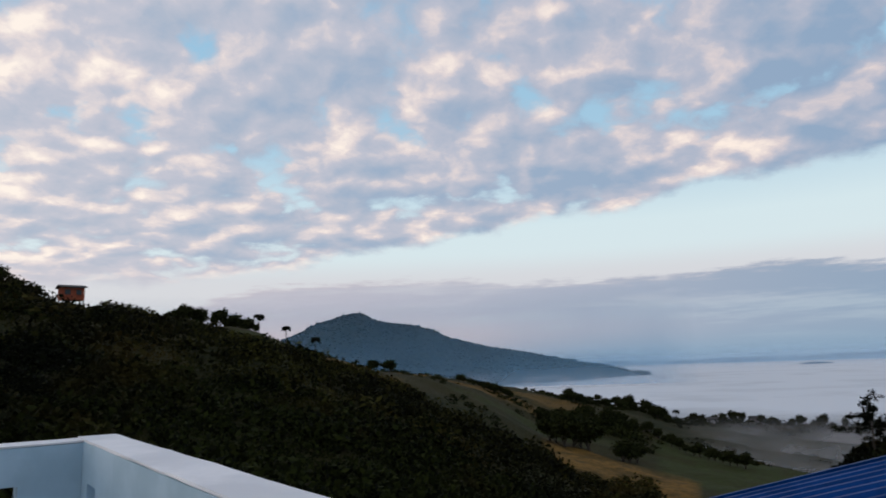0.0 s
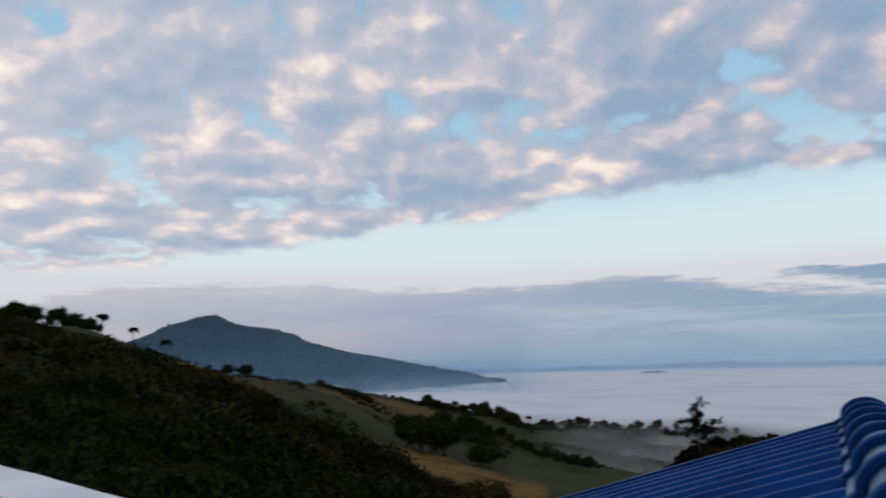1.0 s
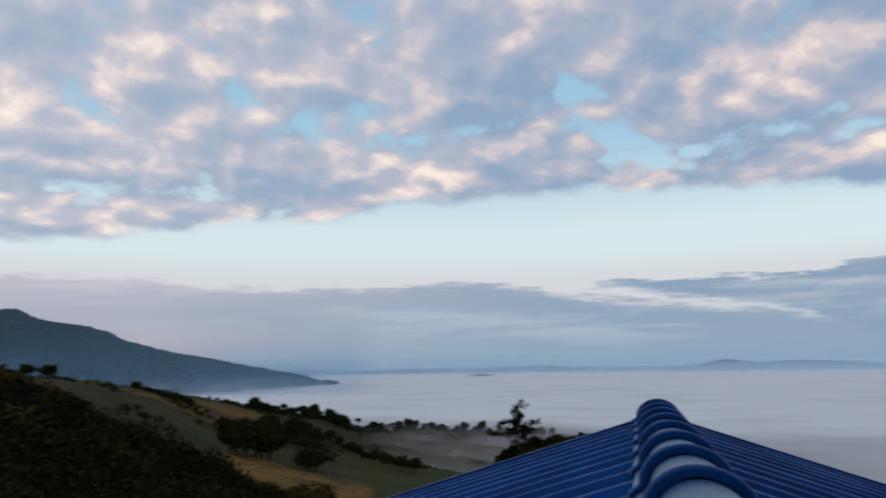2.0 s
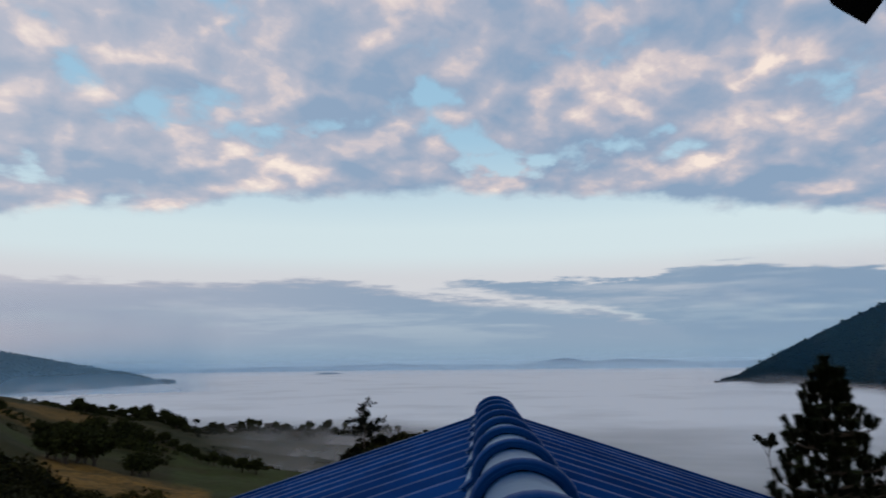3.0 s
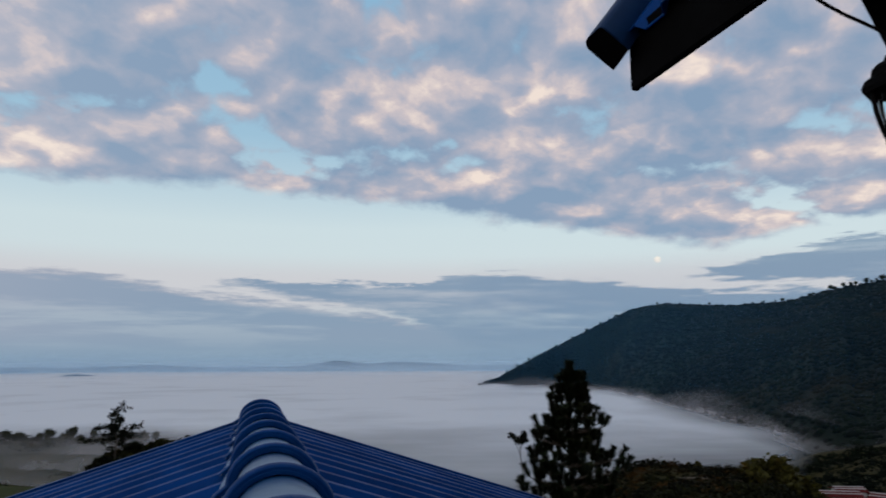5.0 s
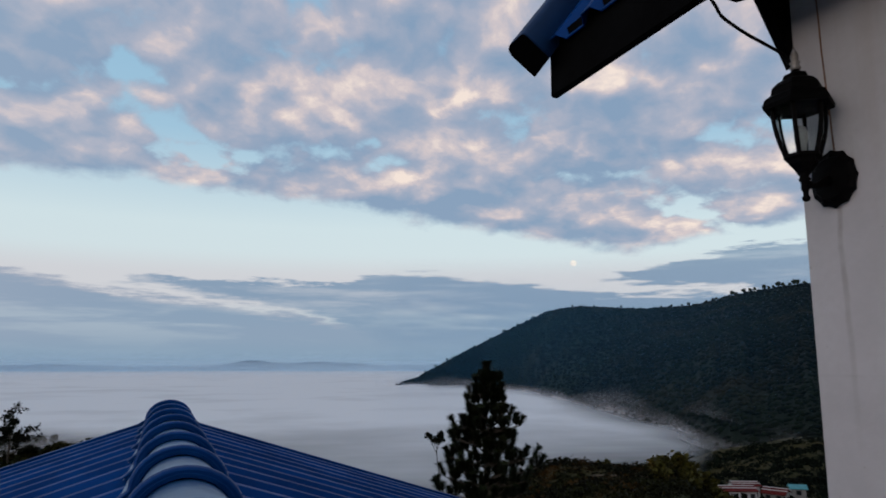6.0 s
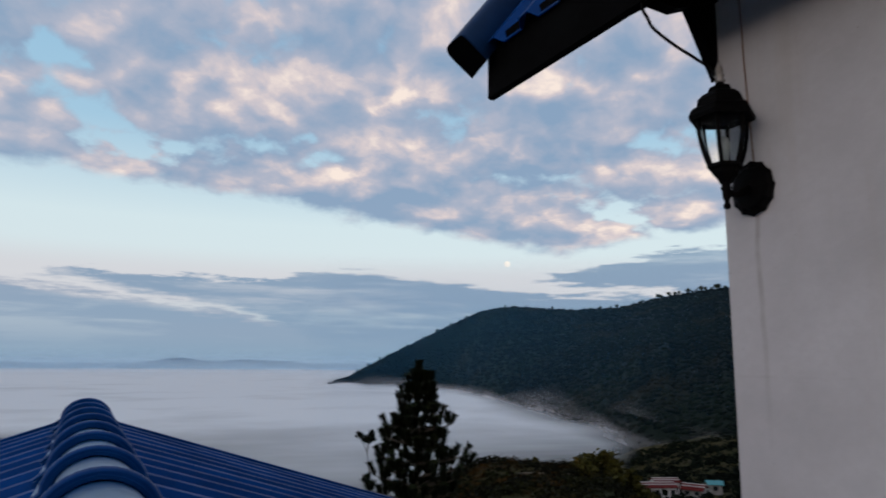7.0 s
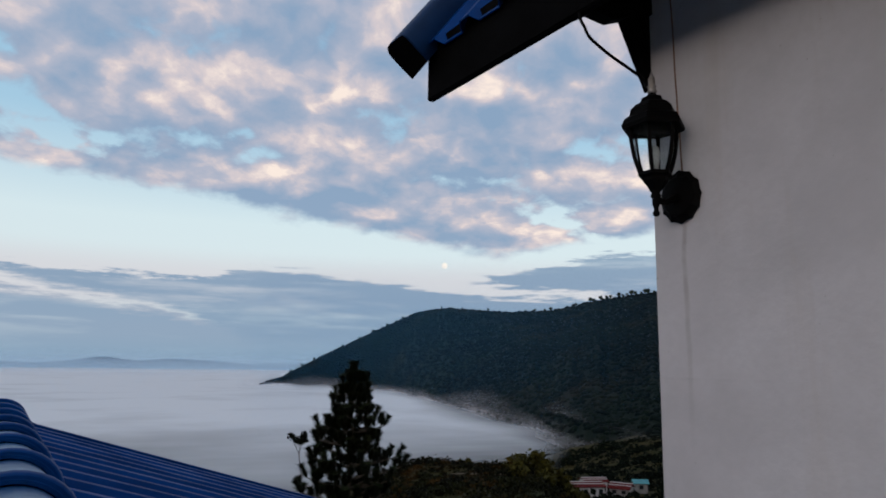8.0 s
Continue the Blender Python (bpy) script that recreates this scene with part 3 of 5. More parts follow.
RIGHT = ridge_land("mountain", 58.2, 125, 420, table("58.2,-3.4 58.9,-2.2 59.6,-1.5 60.2,-1.05 62.5,0.2 66.1,2.0 70.6,4.15 72.9,4.5 78,4.2 81.7,4.4 85.3,5.2 88,5.6 92,5.9 100,6.5 125,7"),
                   table("58.2,-1.85 62.6,-1.6 68.5,-2.1 72.1,-2.9 76.2,-3.7 80.3,-4.8 84.2,-6.0 89.3,-6.9 125,-8"), table("58.2,1650 70,1750 90,1500 125,1300"), 2300, 8, 1.6)
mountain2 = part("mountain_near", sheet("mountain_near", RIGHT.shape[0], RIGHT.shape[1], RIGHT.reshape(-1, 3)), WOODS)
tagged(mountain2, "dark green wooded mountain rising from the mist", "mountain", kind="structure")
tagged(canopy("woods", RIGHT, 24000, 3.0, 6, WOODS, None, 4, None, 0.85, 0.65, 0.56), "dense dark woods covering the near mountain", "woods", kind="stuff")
tagged(canopy("crest_trees", RIGHT, 260, 2.8, 16, WOODS, None, 87.5, 89.4, 1.0, 1.4, 0.56), "single trees along the crest of the near mountain", "trees", kind="stuff")
tagged(canopy("crest_trees", LEFT, 160, 4.5, 17, WOODS, None, 87.5, 89.4, 1.0, 1.2), "trees along the crest of the far mountain", "trees", kind="stuff")

# low far hills in the haze, its blue put into their own colour
hx, hy = polar(-30, 110, 420, np.array([4100.0, 4250.0, 4400.0]))
ha = np.degrees(np.arctan2(hx, hy)).reshape(3, -1)
hill = -8 + 7 * np.sin(ha * 0.21 + 1.0) + 4 * np.sin(ha * 0.63) + 2 * np.sin(ha * 1.7 + 2) + 36 * np.exp(-((ha - 46.6) / 1.7) ** 2) + 27 * np.exp(-((ha - 51.5) / 5) ** 2)
hz = FOG + np.maximum(hill + 34, 3) * np.array([[0.0], [1.0], [0.2]])
HAZEBLUE_HILL = material("far_hills", (0.06, 0.14, 0.23), (0.05, 0.11, 0.19), 0.004, 1.0, 0, 0.0, 0.02, 0.2)
tagged(part("far_hills", sheet("far_hills", 3, 420, np.stack([hx, hy, hz.ravel()], 1)), HAZEBLUE_HILL), "low hills on the far side of the mist, coloured haze blue", "hills", kind="structure")


# a wooded knoll that just clears the mist, in the same painted haze blue
kx, ky = np.meshgrid(np.linspace(-75, 75, 40), np.linspace(-40, 40, 14), indexing="ij")
kz = 9 * np.clip(1 - (kx / 75) ** 2 - (ky / 40) ** 2, -0.6, 1) + 1.2 * np.sin(kx * 0.4) * np.sin(ky * 0.5 + 1)
ka, kr = radians(28.0), 3050.0
cx = kr * math.sin(ka) + kx * math.cos(ka) + ky * math.sin(ka)
cy = kr * math.cos(ka) - kx * math.sin(ka) + ky * math.cos(ka)
tagged(part("knoll", sheet("knoll", 40, 14, np.stack([cx.ravel(), cy.ravel(), (FOG - 2 + kz).ravel()], 1)), HAZEBLUE_HILL), "small wooded knoll rising out of the mist", "knoll", kind="structure")


def with_density(me, values):
    me.attributes.new("mist_depth", "FLOAT", "POINT").data.foreach_set("value", np.asarray(values, np.float32))
    return me


# the sea of mist in the valley: as dense as it is deep over the land
radii = np.geomspace(150.0, 4850.0, 170)
fx, fy = polar(-40, 130, 400, radii)
fr, fa = np.hypot(fx, fy), np.degrees(np.arctan2(fx, fy))
land = ground_z(fx, fy)
for grid, sharp in ((LEFT, 1.0), (RIGHT, 1.0)):
    ga = np.degrees(np.arctan2(grid[8, :, 0], grid[8, :, 1]))
    foot = np.hypot(grid[8, :, 0], grid[8, :, 1])
    inside_span = (fa > ga[0]) & (fa < ga[-1])
    f = np.interp(fa, ga, foot)
    rise = FOG + (fr - f) * 0.10 - 50 * np.clip(1 - np.minimum(fa - ga[0], ga[-1] - fa) / 3.0, 0, 1)
    back = np.interp(fa, ga, np.hypot(grid[-13, :, 0], grid[-13, :, 1]))
    land = np.where(inside_span & (fr > f - 350) & (fr < back), np.maximum(land, np.minimum(rise, FOG + 40)), land)
swell = 1.6 * np.sin(fx * 0.006 + 2 * np.sin(fy * 0.004)) + 1.2 * np.sin(fy * 0.011 + fx * 0.003) + 0.6 * np.sin(fx * 0.03 + fy * 0.02)
fz = FOG + swell * np.clip(fr / 2500, 0.1, 0.6)
nr = np.random.default_rng(77)
torn = sum(np.sin(fx * math.cos(t) / w + fy * math.sin(t) / w + nr.random() * 6.3) for t, w in ((0.4, 61), (1.7, 47), (2.6, 83), (1.1, 29), (0.1, 23))) / 5
deep = np.maximum(fz - land + 6.0 * torn, 0)
mist = part("valley_mist", with_density(sheet("valley_mist", 170, 400, np.stack([fx, fy, fz], 1)), (1 - np.exp(-(deep / 15.0) ** 1.3)) * (1 - 0.62 * np.exp(-(np.maximum(fr - 150, 0) / 190) ** 1.2) * np.clip((fa - 34) / 8, 0, 1))), MIST)
tagged(mist, "sea of pale morning mist filling the valley", "mist", kind="stuff")


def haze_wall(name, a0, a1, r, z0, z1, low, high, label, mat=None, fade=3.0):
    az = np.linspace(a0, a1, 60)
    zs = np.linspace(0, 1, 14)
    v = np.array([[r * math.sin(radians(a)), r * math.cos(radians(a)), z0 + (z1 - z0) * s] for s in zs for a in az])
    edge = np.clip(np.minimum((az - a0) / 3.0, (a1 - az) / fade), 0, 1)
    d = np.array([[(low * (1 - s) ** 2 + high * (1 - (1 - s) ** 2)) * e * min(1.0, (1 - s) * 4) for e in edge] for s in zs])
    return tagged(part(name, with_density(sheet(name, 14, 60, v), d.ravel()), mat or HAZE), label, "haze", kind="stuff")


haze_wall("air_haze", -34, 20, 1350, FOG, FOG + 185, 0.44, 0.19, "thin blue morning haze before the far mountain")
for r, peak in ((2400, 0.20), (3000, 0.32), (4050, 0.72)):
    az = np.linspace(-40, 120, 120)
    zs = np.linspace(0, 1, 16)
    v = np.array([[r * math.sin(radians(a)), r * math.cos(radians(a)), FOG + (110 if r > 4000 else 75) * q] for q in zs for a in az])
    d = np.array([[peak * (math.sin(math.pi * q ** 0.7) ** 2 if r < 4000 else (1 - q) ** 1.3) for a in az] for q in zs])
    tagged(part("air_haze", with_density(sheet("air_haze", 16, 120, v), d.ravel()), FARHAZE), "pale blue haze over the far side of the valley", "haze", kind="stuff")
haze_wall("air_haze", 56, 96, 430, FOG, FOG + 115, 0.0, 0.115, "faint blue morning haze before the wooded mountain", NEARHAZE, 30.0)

for r, top_ in ((1500, 34), (1250, 26)):
    haze_wall("mist_wisp", -8, 19, r, FOG - 4, FOG + top_, 0.42, 0.12, "soft mist along the foot of the far mountain", WISP)
for r, lo, hi in ((295, -14, 10), (330, -13, 15), (368, -12, 18), (405, -11, 18)):
    haze_wall("mist_wisp", 17.5, 40, r, FOG + lo, FOG + hi, 0.72, 0.22, "wisp of smoke-like mist drifting before the village", WISP)
# mist that laps up the foot of the near mountain
shore_az = np.degrees(np.arctan2(RIGHT[8, :, 0], RIGHT[8, :, 1]))
shore_r = np.hypot(RIGHT[8, :, 0], RIGHT[8, :, 1])
nr = np.random.default_rng(91)
for back_, high_, dense in ((0.93, 15.0, 0.6), (0.985, 20.0, 0.55), (1.03, 27.0, 0.32), (1.08, 36.0, 0.2)):
    az = np.linspace(56.5, 97.0, 150)
    rr = np.interp(az, shore_az, shore_r) * back_
    crown = high_ * (0.55 + 0.3 * np.sin(az * 0.45 + nr.random() * 6) + 0.2 * np.sin(az * 1.1 + nr.random() * 6)) * np.clip(rr / 800, 0.4, 1.1)
    zs = np.linspace(0, 1, 14)
    v = np.array([[r * math.sin(radians(a)), r * math.cos(radians(a)), FOG - 5 + (5 + max(c, 3.0)) * q] for q in zs for a, r, c in zip(az, rr, crown)])
    ends = np.clip(np.minimum((az - 56.5) / 2, (97 - az) / 6), 0, 1)
    d = np.array([dense * (1 - q) ** 1.4 * ends for q in zs])
    tagged(part("mist_wisp", with_density(sheet("mist_wisp", 14, 150, v), d.ravel()), SHORE), "torn mist lapping at the foot of the mountain", "mist", kind="stuff")

# ---- the house: local x runs along its ridge, y to the left of it ----
HOUSE = Matrix.Rotation(AX, 4, "Z")

# lower roof of ribbed blue sheets under round ridge caps
RIDGE_Y, RIDGE_Z, TILT = -0.056, CZ - 0.316, math.tan(radians(17.7))
R0, R1 = 1.30, 4.50
roof = thing("metal_roof", HOUSE, "blue ribbed metal gable roof with round ridge caps", "roof")


def rib_sheet(x0, x1, side, length=3.0, pitch=0.225):
    """One roofing sheet: flat pans between raised ribs, running down the slope."""
    prof = []
    x = x0
    while x < x1 - 0.01:
        e = min(x + pitch, x1)
        prof += [(x, 0.042), (x + 0.020, 0.039), (x + 0.052, 0.008), (x + 0.074, 0.0), (x + 0.112, 0.0), (x + 0.12, 0.006), (x + 0.13, 0.006), (x + 0.138, 0.0), (e - 0.074, 0.0), (e - 0.052, 0.008), (e - 0.020, 0.039)]
        x += pitch
    prof.append((x1, 0.042))
    v, f, n = [], [], len(prof)
    for layer in (0.0, -0.004):
        for w in (0.02, length):
            for px, pz in prof:
                v.append((px, RIDGE_Y + side * w, RIDGE_Z - 0.030 - w * TILT + pz + layer))
    for i in range(n - 1):
        q = [(i, i + 1, n + i + 1, n + i), (2 * n + i, 3 * n + i, 3 * n + i + 1, 2 * n + i + 1), (n + i, n + i + 1, 3 * n + i + 1, 3 * n + i)]
        f += q
    f += [(0, n, 3 * n, 2 * n), (n - 1, 3 * n - 1, 4 * n - 1, 2 * n - 1)[::-1]]
    return mesh_of("roof_sheet", v, f)


edges_x = [R0, 1.35, 2.025, 2.70, 3.375, 4.05, R1]
for side in (1, -1):
    for a, b in zip(edges_x, edges_x[1:]):
        part("roof_sheet", rib_sheet(a, b + (0.004 if b < R1 else 0), side), BLUE, roof)
    # folded verge strip at the far gable
    bm = bmesh.new()
    box(bm, R1 - 0.05, R1 + 0.012, 0, 1, -0.10, 0.036)
    for v in bm.verts:
        w = 0.05 + v.co.y * 2.97
        v.co.z += RIDGE_Z - 0.022 - w * TILT
        v.co.y = RIDGE_Y + side * w
    part("verge_strip", bm, BLUE, roof)


def cap_mesh(x0, x1, r0, r1, flare=0.0):
    """A half-round ridge cap with a raised band at its near end and flat side flanges."""
    prof, v, f = [], [], []
    for k in range(17):
        a = math.pi * k / 16
        prof.append((math.cos(a), math.sin(a)))
    stations = [(x0 + 0.05, r0 - 0.004), (x0, r0 + 0.006), (x0 - 0.002, r0 + 0.016), (x0 + 0.006, r0 + 0.022), (x0 + 0.024, r0 + 0.024), (x0 + 0.046, r0 + 0.021), (x0 + 0.058, r0 + 0.008), (x1, r1)]
    n = len(prof) + 2
    for x, r in stations:
        foot = 0.132 + (r - r1) * 0.8 + flare
        ring = [(x, RIDGE_Y - foot, RIDGE_Z - 0.034)] + [(x, RIDGE_Y - c * r, RIDGE_Z - 0.008 + s * r * 0.86) for c, s in prof]
        ring.append((x, RIDGE_Y + foot, RIDGE_Z - 0.034))
        v += ring
    m = len(v)
    v += [(x, y + (0.006 if y < RIDGE_Y else -0.006), z - 0.007) for x, y, z in v]
    for i in range(len(stations) - 1):
        for k in range(n - 1):
            a, b, c, d = i * n + k, i * n + k + 1, (i + 1) * n + k + 1, (i + 1) * n + k
            f += [(a, b, c, d), (m + d, m + c, m + b, m + a)]
    for k in range(n - 1):
        f += [(k, m + k, m + k + 1, k + 1), ((len(stations) - 1) * n + k, (len(stations) - 1) * n + k + 1, m + (len(stations) - 1) * n + k + 1, m + (len(stations) - 1) * n + k)]
    me = mesh_of("ridge_cap", v, f, True)
    me.materials.append(CAPBLUE)
    me.materials.append(SHADEDBAND)
    for q in me.polygons:
        q.material_index = int(q.center.x < x0 + 0.06)
        if abs(q.normal.x) > 0.6 or len(set(q.vertices) & set(range(n))) >= 2:
            q.use_smooth = False
    return me


PERIOD = 0.40
x = R0 - 0.10
while x < R1 - 0.25:
    cap = part("ridge_cap", cap_mesh(x, x + PERIOD + 0.03, 0.102, 0.094), CAPBLUE, roof)
    for sy in (1, -1):
        bm = bmesh.new()
        bmesh.ops.create_cone(bm, cap_ends=True, segments=8, radius1=0.009, radius2=0.006, depth=0.012)
        bmesh.ops.translate(bm, verts=bm.verts, vec=(x + 0.1, RIDGE_Y + sy * 0.094, RIDGE_Z + 0.034))
        part("screw", bm, STEEL, cap)
    x += PERIOD
part("end_cap", cap_mesh(x - 0.02, R1 + 0.06, 0.104, 0.106, 0.02), CAPBLUE, roof, "closed blue end cap of the ridge")
bm = bmesh.new()
bmesh.ops.create_circle(bm, cap_ends=True, segments=32, radius=0.11)
for v in bm.verts:
    v.co = Vector((R1 + 0.05, RIDGE_Y + v.co.x, RIDGE_Z - 0.008 + v.co.y * 0.78))
part("end_disc", bm, CAPBLUE, roof)
# the lower storey that carries it
low_wall = part("wall_lower", extrude_profile("wall_lower", [(2.6, -9.0), (2.6, RIDGE_Z - 2.66 * TILT - 0.1), (RIDGE_Y, RIDGE_Z - 0.12), (-2.7, RIDGE_Z - 2.66 * TILT - 0.1), (-2.7, -9.0)], R0 + 0.1, R1 - 0.35), PALEBLUE)
low_wall.matrix_world = HOUSE
tagged(low_wall, "pale blue rendered walls of the lower storey", "wall", kind="structure")

# terrace floor
T = Matrix.Rotation(radians(-54.2), 4, "Z")          # local x along the front parapet, y towards the valley
floor = part("floor", block(-5.2, 1.75, -4.0, 0.80, -0.2, 0.0), CONCRETE)
floor.matrix_world = T
tagged(floor, "plain concrete terrace floor", "floor", kind="structure")
under = part("wall_under", block(-4.7, 1.2, -4.0, 0.6, -9.0, -0.2), PALEBLUE)
under.matrix_world = T
tagged(under, "pale blue walls under the terrace", "wall", kind="structure")

# ---- parapet ----
TOP = CZ - 0.33
PW = 0.195
IN = 0.62                    # inner face from the eye's foot
CORNER = -4.38
parapet = thing("parapet", T, "white painted terrace parapet with square openings", "parapet")


def uneven(bm, amount, seed):
    rng = random.Random(seed)
    for v in bm.verts:
        v.co += Vector([rng.uniform(-amount, amount) for _ in range(3)])
    return bm


def rail(x0, x1, y0, y1, z0, z1, seed, cuts=14):
    bm = block(x0, x1, y0, y1, z0, z1)
    long = [e for e in bm.edges if max(abs(e.verts[0].co.x - e.verts[1].co.x), abs(e.verts[0].co.y - e.verts[1].co.y)) > 0.9 * max(x1 - x0, y1 - y0)]
    bmesh.ops.subdivide_edges(bm, edges=long, cuts=cuts, use_grid_fill=True)
    bmesh.ops.bevel(bm, geom=[e for e in bm.edges if len(e.link_faces) == 2 and e.calc_face_angle(0) > 0.6], offset=0.004, segments=2, affect="EDGES")
    return uneven(bm, 0.002, seed)


part("coping", rail(CORNER, 1.4, IN, IN + PW, TOP - 0.012, TOP, 1, 30), COPING, parapet, "white top of the parapet")
part("coping", rail(CORNER, CORNER + PW, -2.6, IN + 0.05, TOP - 0.0165, TOP - 0.0045, 2, 20), COPING, parapet, "white top of the parapet")
part("beam", block(CORNER + 0.004, 1.4, IN, IN + PW, TOP - 0.20, TOP - 0.013), PALEBLUE, parapet)
part("beam", block(CORNER + 0.001, CORNER + PW, -2.6, IN, TOP - 0.20, TOP - 0.0175), PALEBLUE, parapet)
part("base", block(CORNER + 0.004, 1.4, IN, IN + PW, 0.0, TOP - 0.55), PALEBLUE, parapet)
part("base", block(CORNER + 0.001, CORNER + PW, -2.6, IN, 0.0, TOP - 0.55), PALEBLUE, parapet)
x = CORNER + 0.004
while x < 1.3:
    part("pier", block(x, x + 0.34, IN + 0.001, IN + PW - 0.001, TOP - 0.55, TOP - 0.20), PALEBLUE, parapet)
    x += 0.56
part("pier", block(CORNER + 0.003, CORNER + PW - 0.001, IN - 0.28, IN, TOP - 0.55, TOP - 0.20), PALEBLUE, parapet)
y = IN - 0.50
while y > -2.6:
    part("pier", block(CORNER + 0.003, CORNER + PW - 0.001, y - 0.30, y, TOP - 0.55, TOP - 0.20), PALEBLUE, parapet)
    y -= 0.52

# ---- the upper house: white wall, eave and lantern ----
WV, WU = -1.53, 1.296
RIDGE_BACK = -3.06                                   # the upper ridge, behind the wall
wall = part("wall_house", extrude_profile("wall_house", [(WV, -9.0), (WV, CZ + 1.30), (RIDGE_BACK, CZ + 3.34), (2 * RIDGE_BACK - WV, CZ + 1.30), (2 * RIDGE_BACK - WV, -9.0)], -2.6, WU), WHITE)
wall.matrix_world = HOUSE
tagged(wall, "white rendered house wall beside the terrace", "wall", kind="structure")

eave = thing("eave", HOUSE, "blue metal eave with a dark fascia over the white wall", "eave")
EU = 2.03
FY = -1.215                                          # outer face of the fascia
UP = Vector((0, -0.6, 0.8))                          # up the steep slope
OUT = Vector((0, 0.8, 0.6))                          # square to it
fascia_bm = block(-2.6, EU, FY - 0.028, FY, CZ + 0.922, CZ + 1.14)
for v in fascia_bm.verts:                            # the board's lower corner is nicked
    if v.co.x > EU - 0.01 and v.co.z < CZ + 1.0:
        v.co.z += 0.004
bmesh.ops.bevel(fascia_bm, geom=fascia_bm.edges[:], offset=0.004, segments=2, affect="EDGES")
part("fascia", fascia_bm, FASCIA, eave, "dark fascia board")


def eave_sheet(front=True):
    """Roofing sheet on the slope; broad pans between raised ribs."""
    pts, x = [], EU - 0.03
    while x > -2.6:
        pts += [(x, 0.0), (x - 0.025, 0.034), (x - 0.075, 0.036), (x - 0.10, 0.002), (x - 0.2, 0.0)]
        x -= 0.205
    v, f, n = [], [], len(pts)
    foot = Vector((0, FY + 0.012, CZ + 1.088))
    for lay in (0.0, -0.004):
        for w in (0.0, 3.08):
            v += [tuple(foot + UP * w + OUT * (h + lay) + Vector((px, 0, 0))) for px, h in pts]
    if not front:
        v = [(px, 2 * RIDGE_BACK - y, z) for px, y, z in v]
    for i in range(n - 1):
        f += [(i, n + i, n + i + 1, i + 1), (2 * n + i, 2 * n + i + 1, 3 * n + i + 1, 3 * n + i), (i, i + 1, 2 * n + i + 1, 2 * n + i)]
    f += [(0, 2 * n, 3 * n, n)]
    return mesh_of("roof_sheet", v, f)


part("roof_sheet", eave_sheet(), BLUE, eave, "blue ribbed roofing sheet")
part("roof_sheet", eave_sheet(False), BLUE, eave, "blue ribbed roofing sheet")
part("ridge_roll", extrude_profile("ridge_roll", [(RIDGE_BACK + 0.13 * math.cos(a), CZ + 3.52 + 0.11 * math.sin(a)) for a in [math.pi * k / 10 for k in range(11)]], -2.6, EU + 0.03), SHADEBLUE, eave)


def verge_cap():
    """A rolled cap up the gable edge: a box with rounded shoulders, closed at its foot."""
    prof = [(0.058, -0.067), (0.062, 0.02)]
    prof += [(0.022 + 0.040 * math.cos(a), 0.042 + 0.040 * math.sin(a)) for a in [math.pi * k / 12 for k in range(0, 7)]]
    prof += [(-0.055 - 0.02 * math.sin(a), 0.064 + 0.018 * math.cos(a)) for a in [math.pi * k / 8 for k in range(0, 5)]]
    prof += [(-0.078, -0.044)]
    foot, n, v, f = Vector((2.04, -1.14, CZ + 1.07)), len(prof), [], []
    for w in (0.0, 0.006, 3.08):
        k = 0.985 if w == 0.0 else 1.0
        v += [tuple(foot + UP * w + OUT * (q * k) + Vector((p * k, 0, 0))) for p, q in prof]
    for r in (0, 1):
        f += [(r * n + i, r * n + (i + 1) % n, (r + 1) * n + (i + 1) % n, (r + 1) * n + i) for i in range(n)]
    f.append(tuple(range(n))[::-1])
    me = mesh_of("verge_cap", v, f, True)
    me.polygons[-1].use_smooth = False
    # the black end sheet paints the dark inside of a hollow cap
    return me, mesh_of("cap_end", [tuple(Vector(q) - UP * 0.003) for q in v[:n]], [tuple(range(n))[::-1]])


cap_me, end_me = verge_cap()
cap = part("verge_cap", cap_me, SHADEBLUE, eave, "rolled blue cap along the gable edge")
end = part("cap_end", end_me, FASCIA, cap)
bulge = end.modifiers.new("thickness", "SOLIDIFY")
bulge.thickness, bulge.offset = 0.002, 1.0
# added board, its black standing in for the unlit underside of the sheets
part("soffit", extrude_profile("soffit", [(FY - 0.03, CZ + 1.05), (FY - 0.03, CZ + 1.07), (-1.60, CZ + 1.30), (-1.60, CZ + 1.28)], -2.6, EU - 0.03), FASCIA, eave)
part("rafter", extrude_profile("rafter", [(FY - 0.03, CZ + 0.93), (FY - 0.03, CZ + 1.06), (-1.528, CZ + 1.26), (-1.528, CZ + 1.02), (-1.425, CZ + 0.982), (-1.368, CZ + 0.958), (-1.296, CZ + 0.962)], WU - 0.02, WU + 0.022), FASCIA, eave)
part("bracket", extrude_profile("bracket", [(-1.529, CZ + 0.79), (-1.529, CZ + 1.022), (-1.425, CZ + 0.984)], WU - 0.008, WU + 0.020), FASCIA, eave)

# ---- lantern on the wall ----
GLASS = bpy.data.materials.new("lamp_glass")
GLASS.use_nodes = True
N = Nodes(GLASS.node_tree)
g = N.add("ShaderNodeBsdfPrincipled")
g.inputs["Base Color"].default_value = (0.93, 0.97, 0.97, 1)
g.inputs["Transmission Weight"].default_value, g.inputs["IOR"].default_value = 1.0, 1.1
N.put(g.inputs["Roughness"], N.step(N.noise(N.add("ShaderNodeTexCoord").outputs["Object"], 25.0), 0.35, 0.7, 0.02, 0.16))
N.put(N.add("ShaderNodeOutputMaterial").inputs["Surface"], g.outputs[0])
BULB = material("frosted_bulb", (0.42, 0.42, 0.40), (0.34, 0.34, 0.32), 20, 0.35, 0, 0.0)

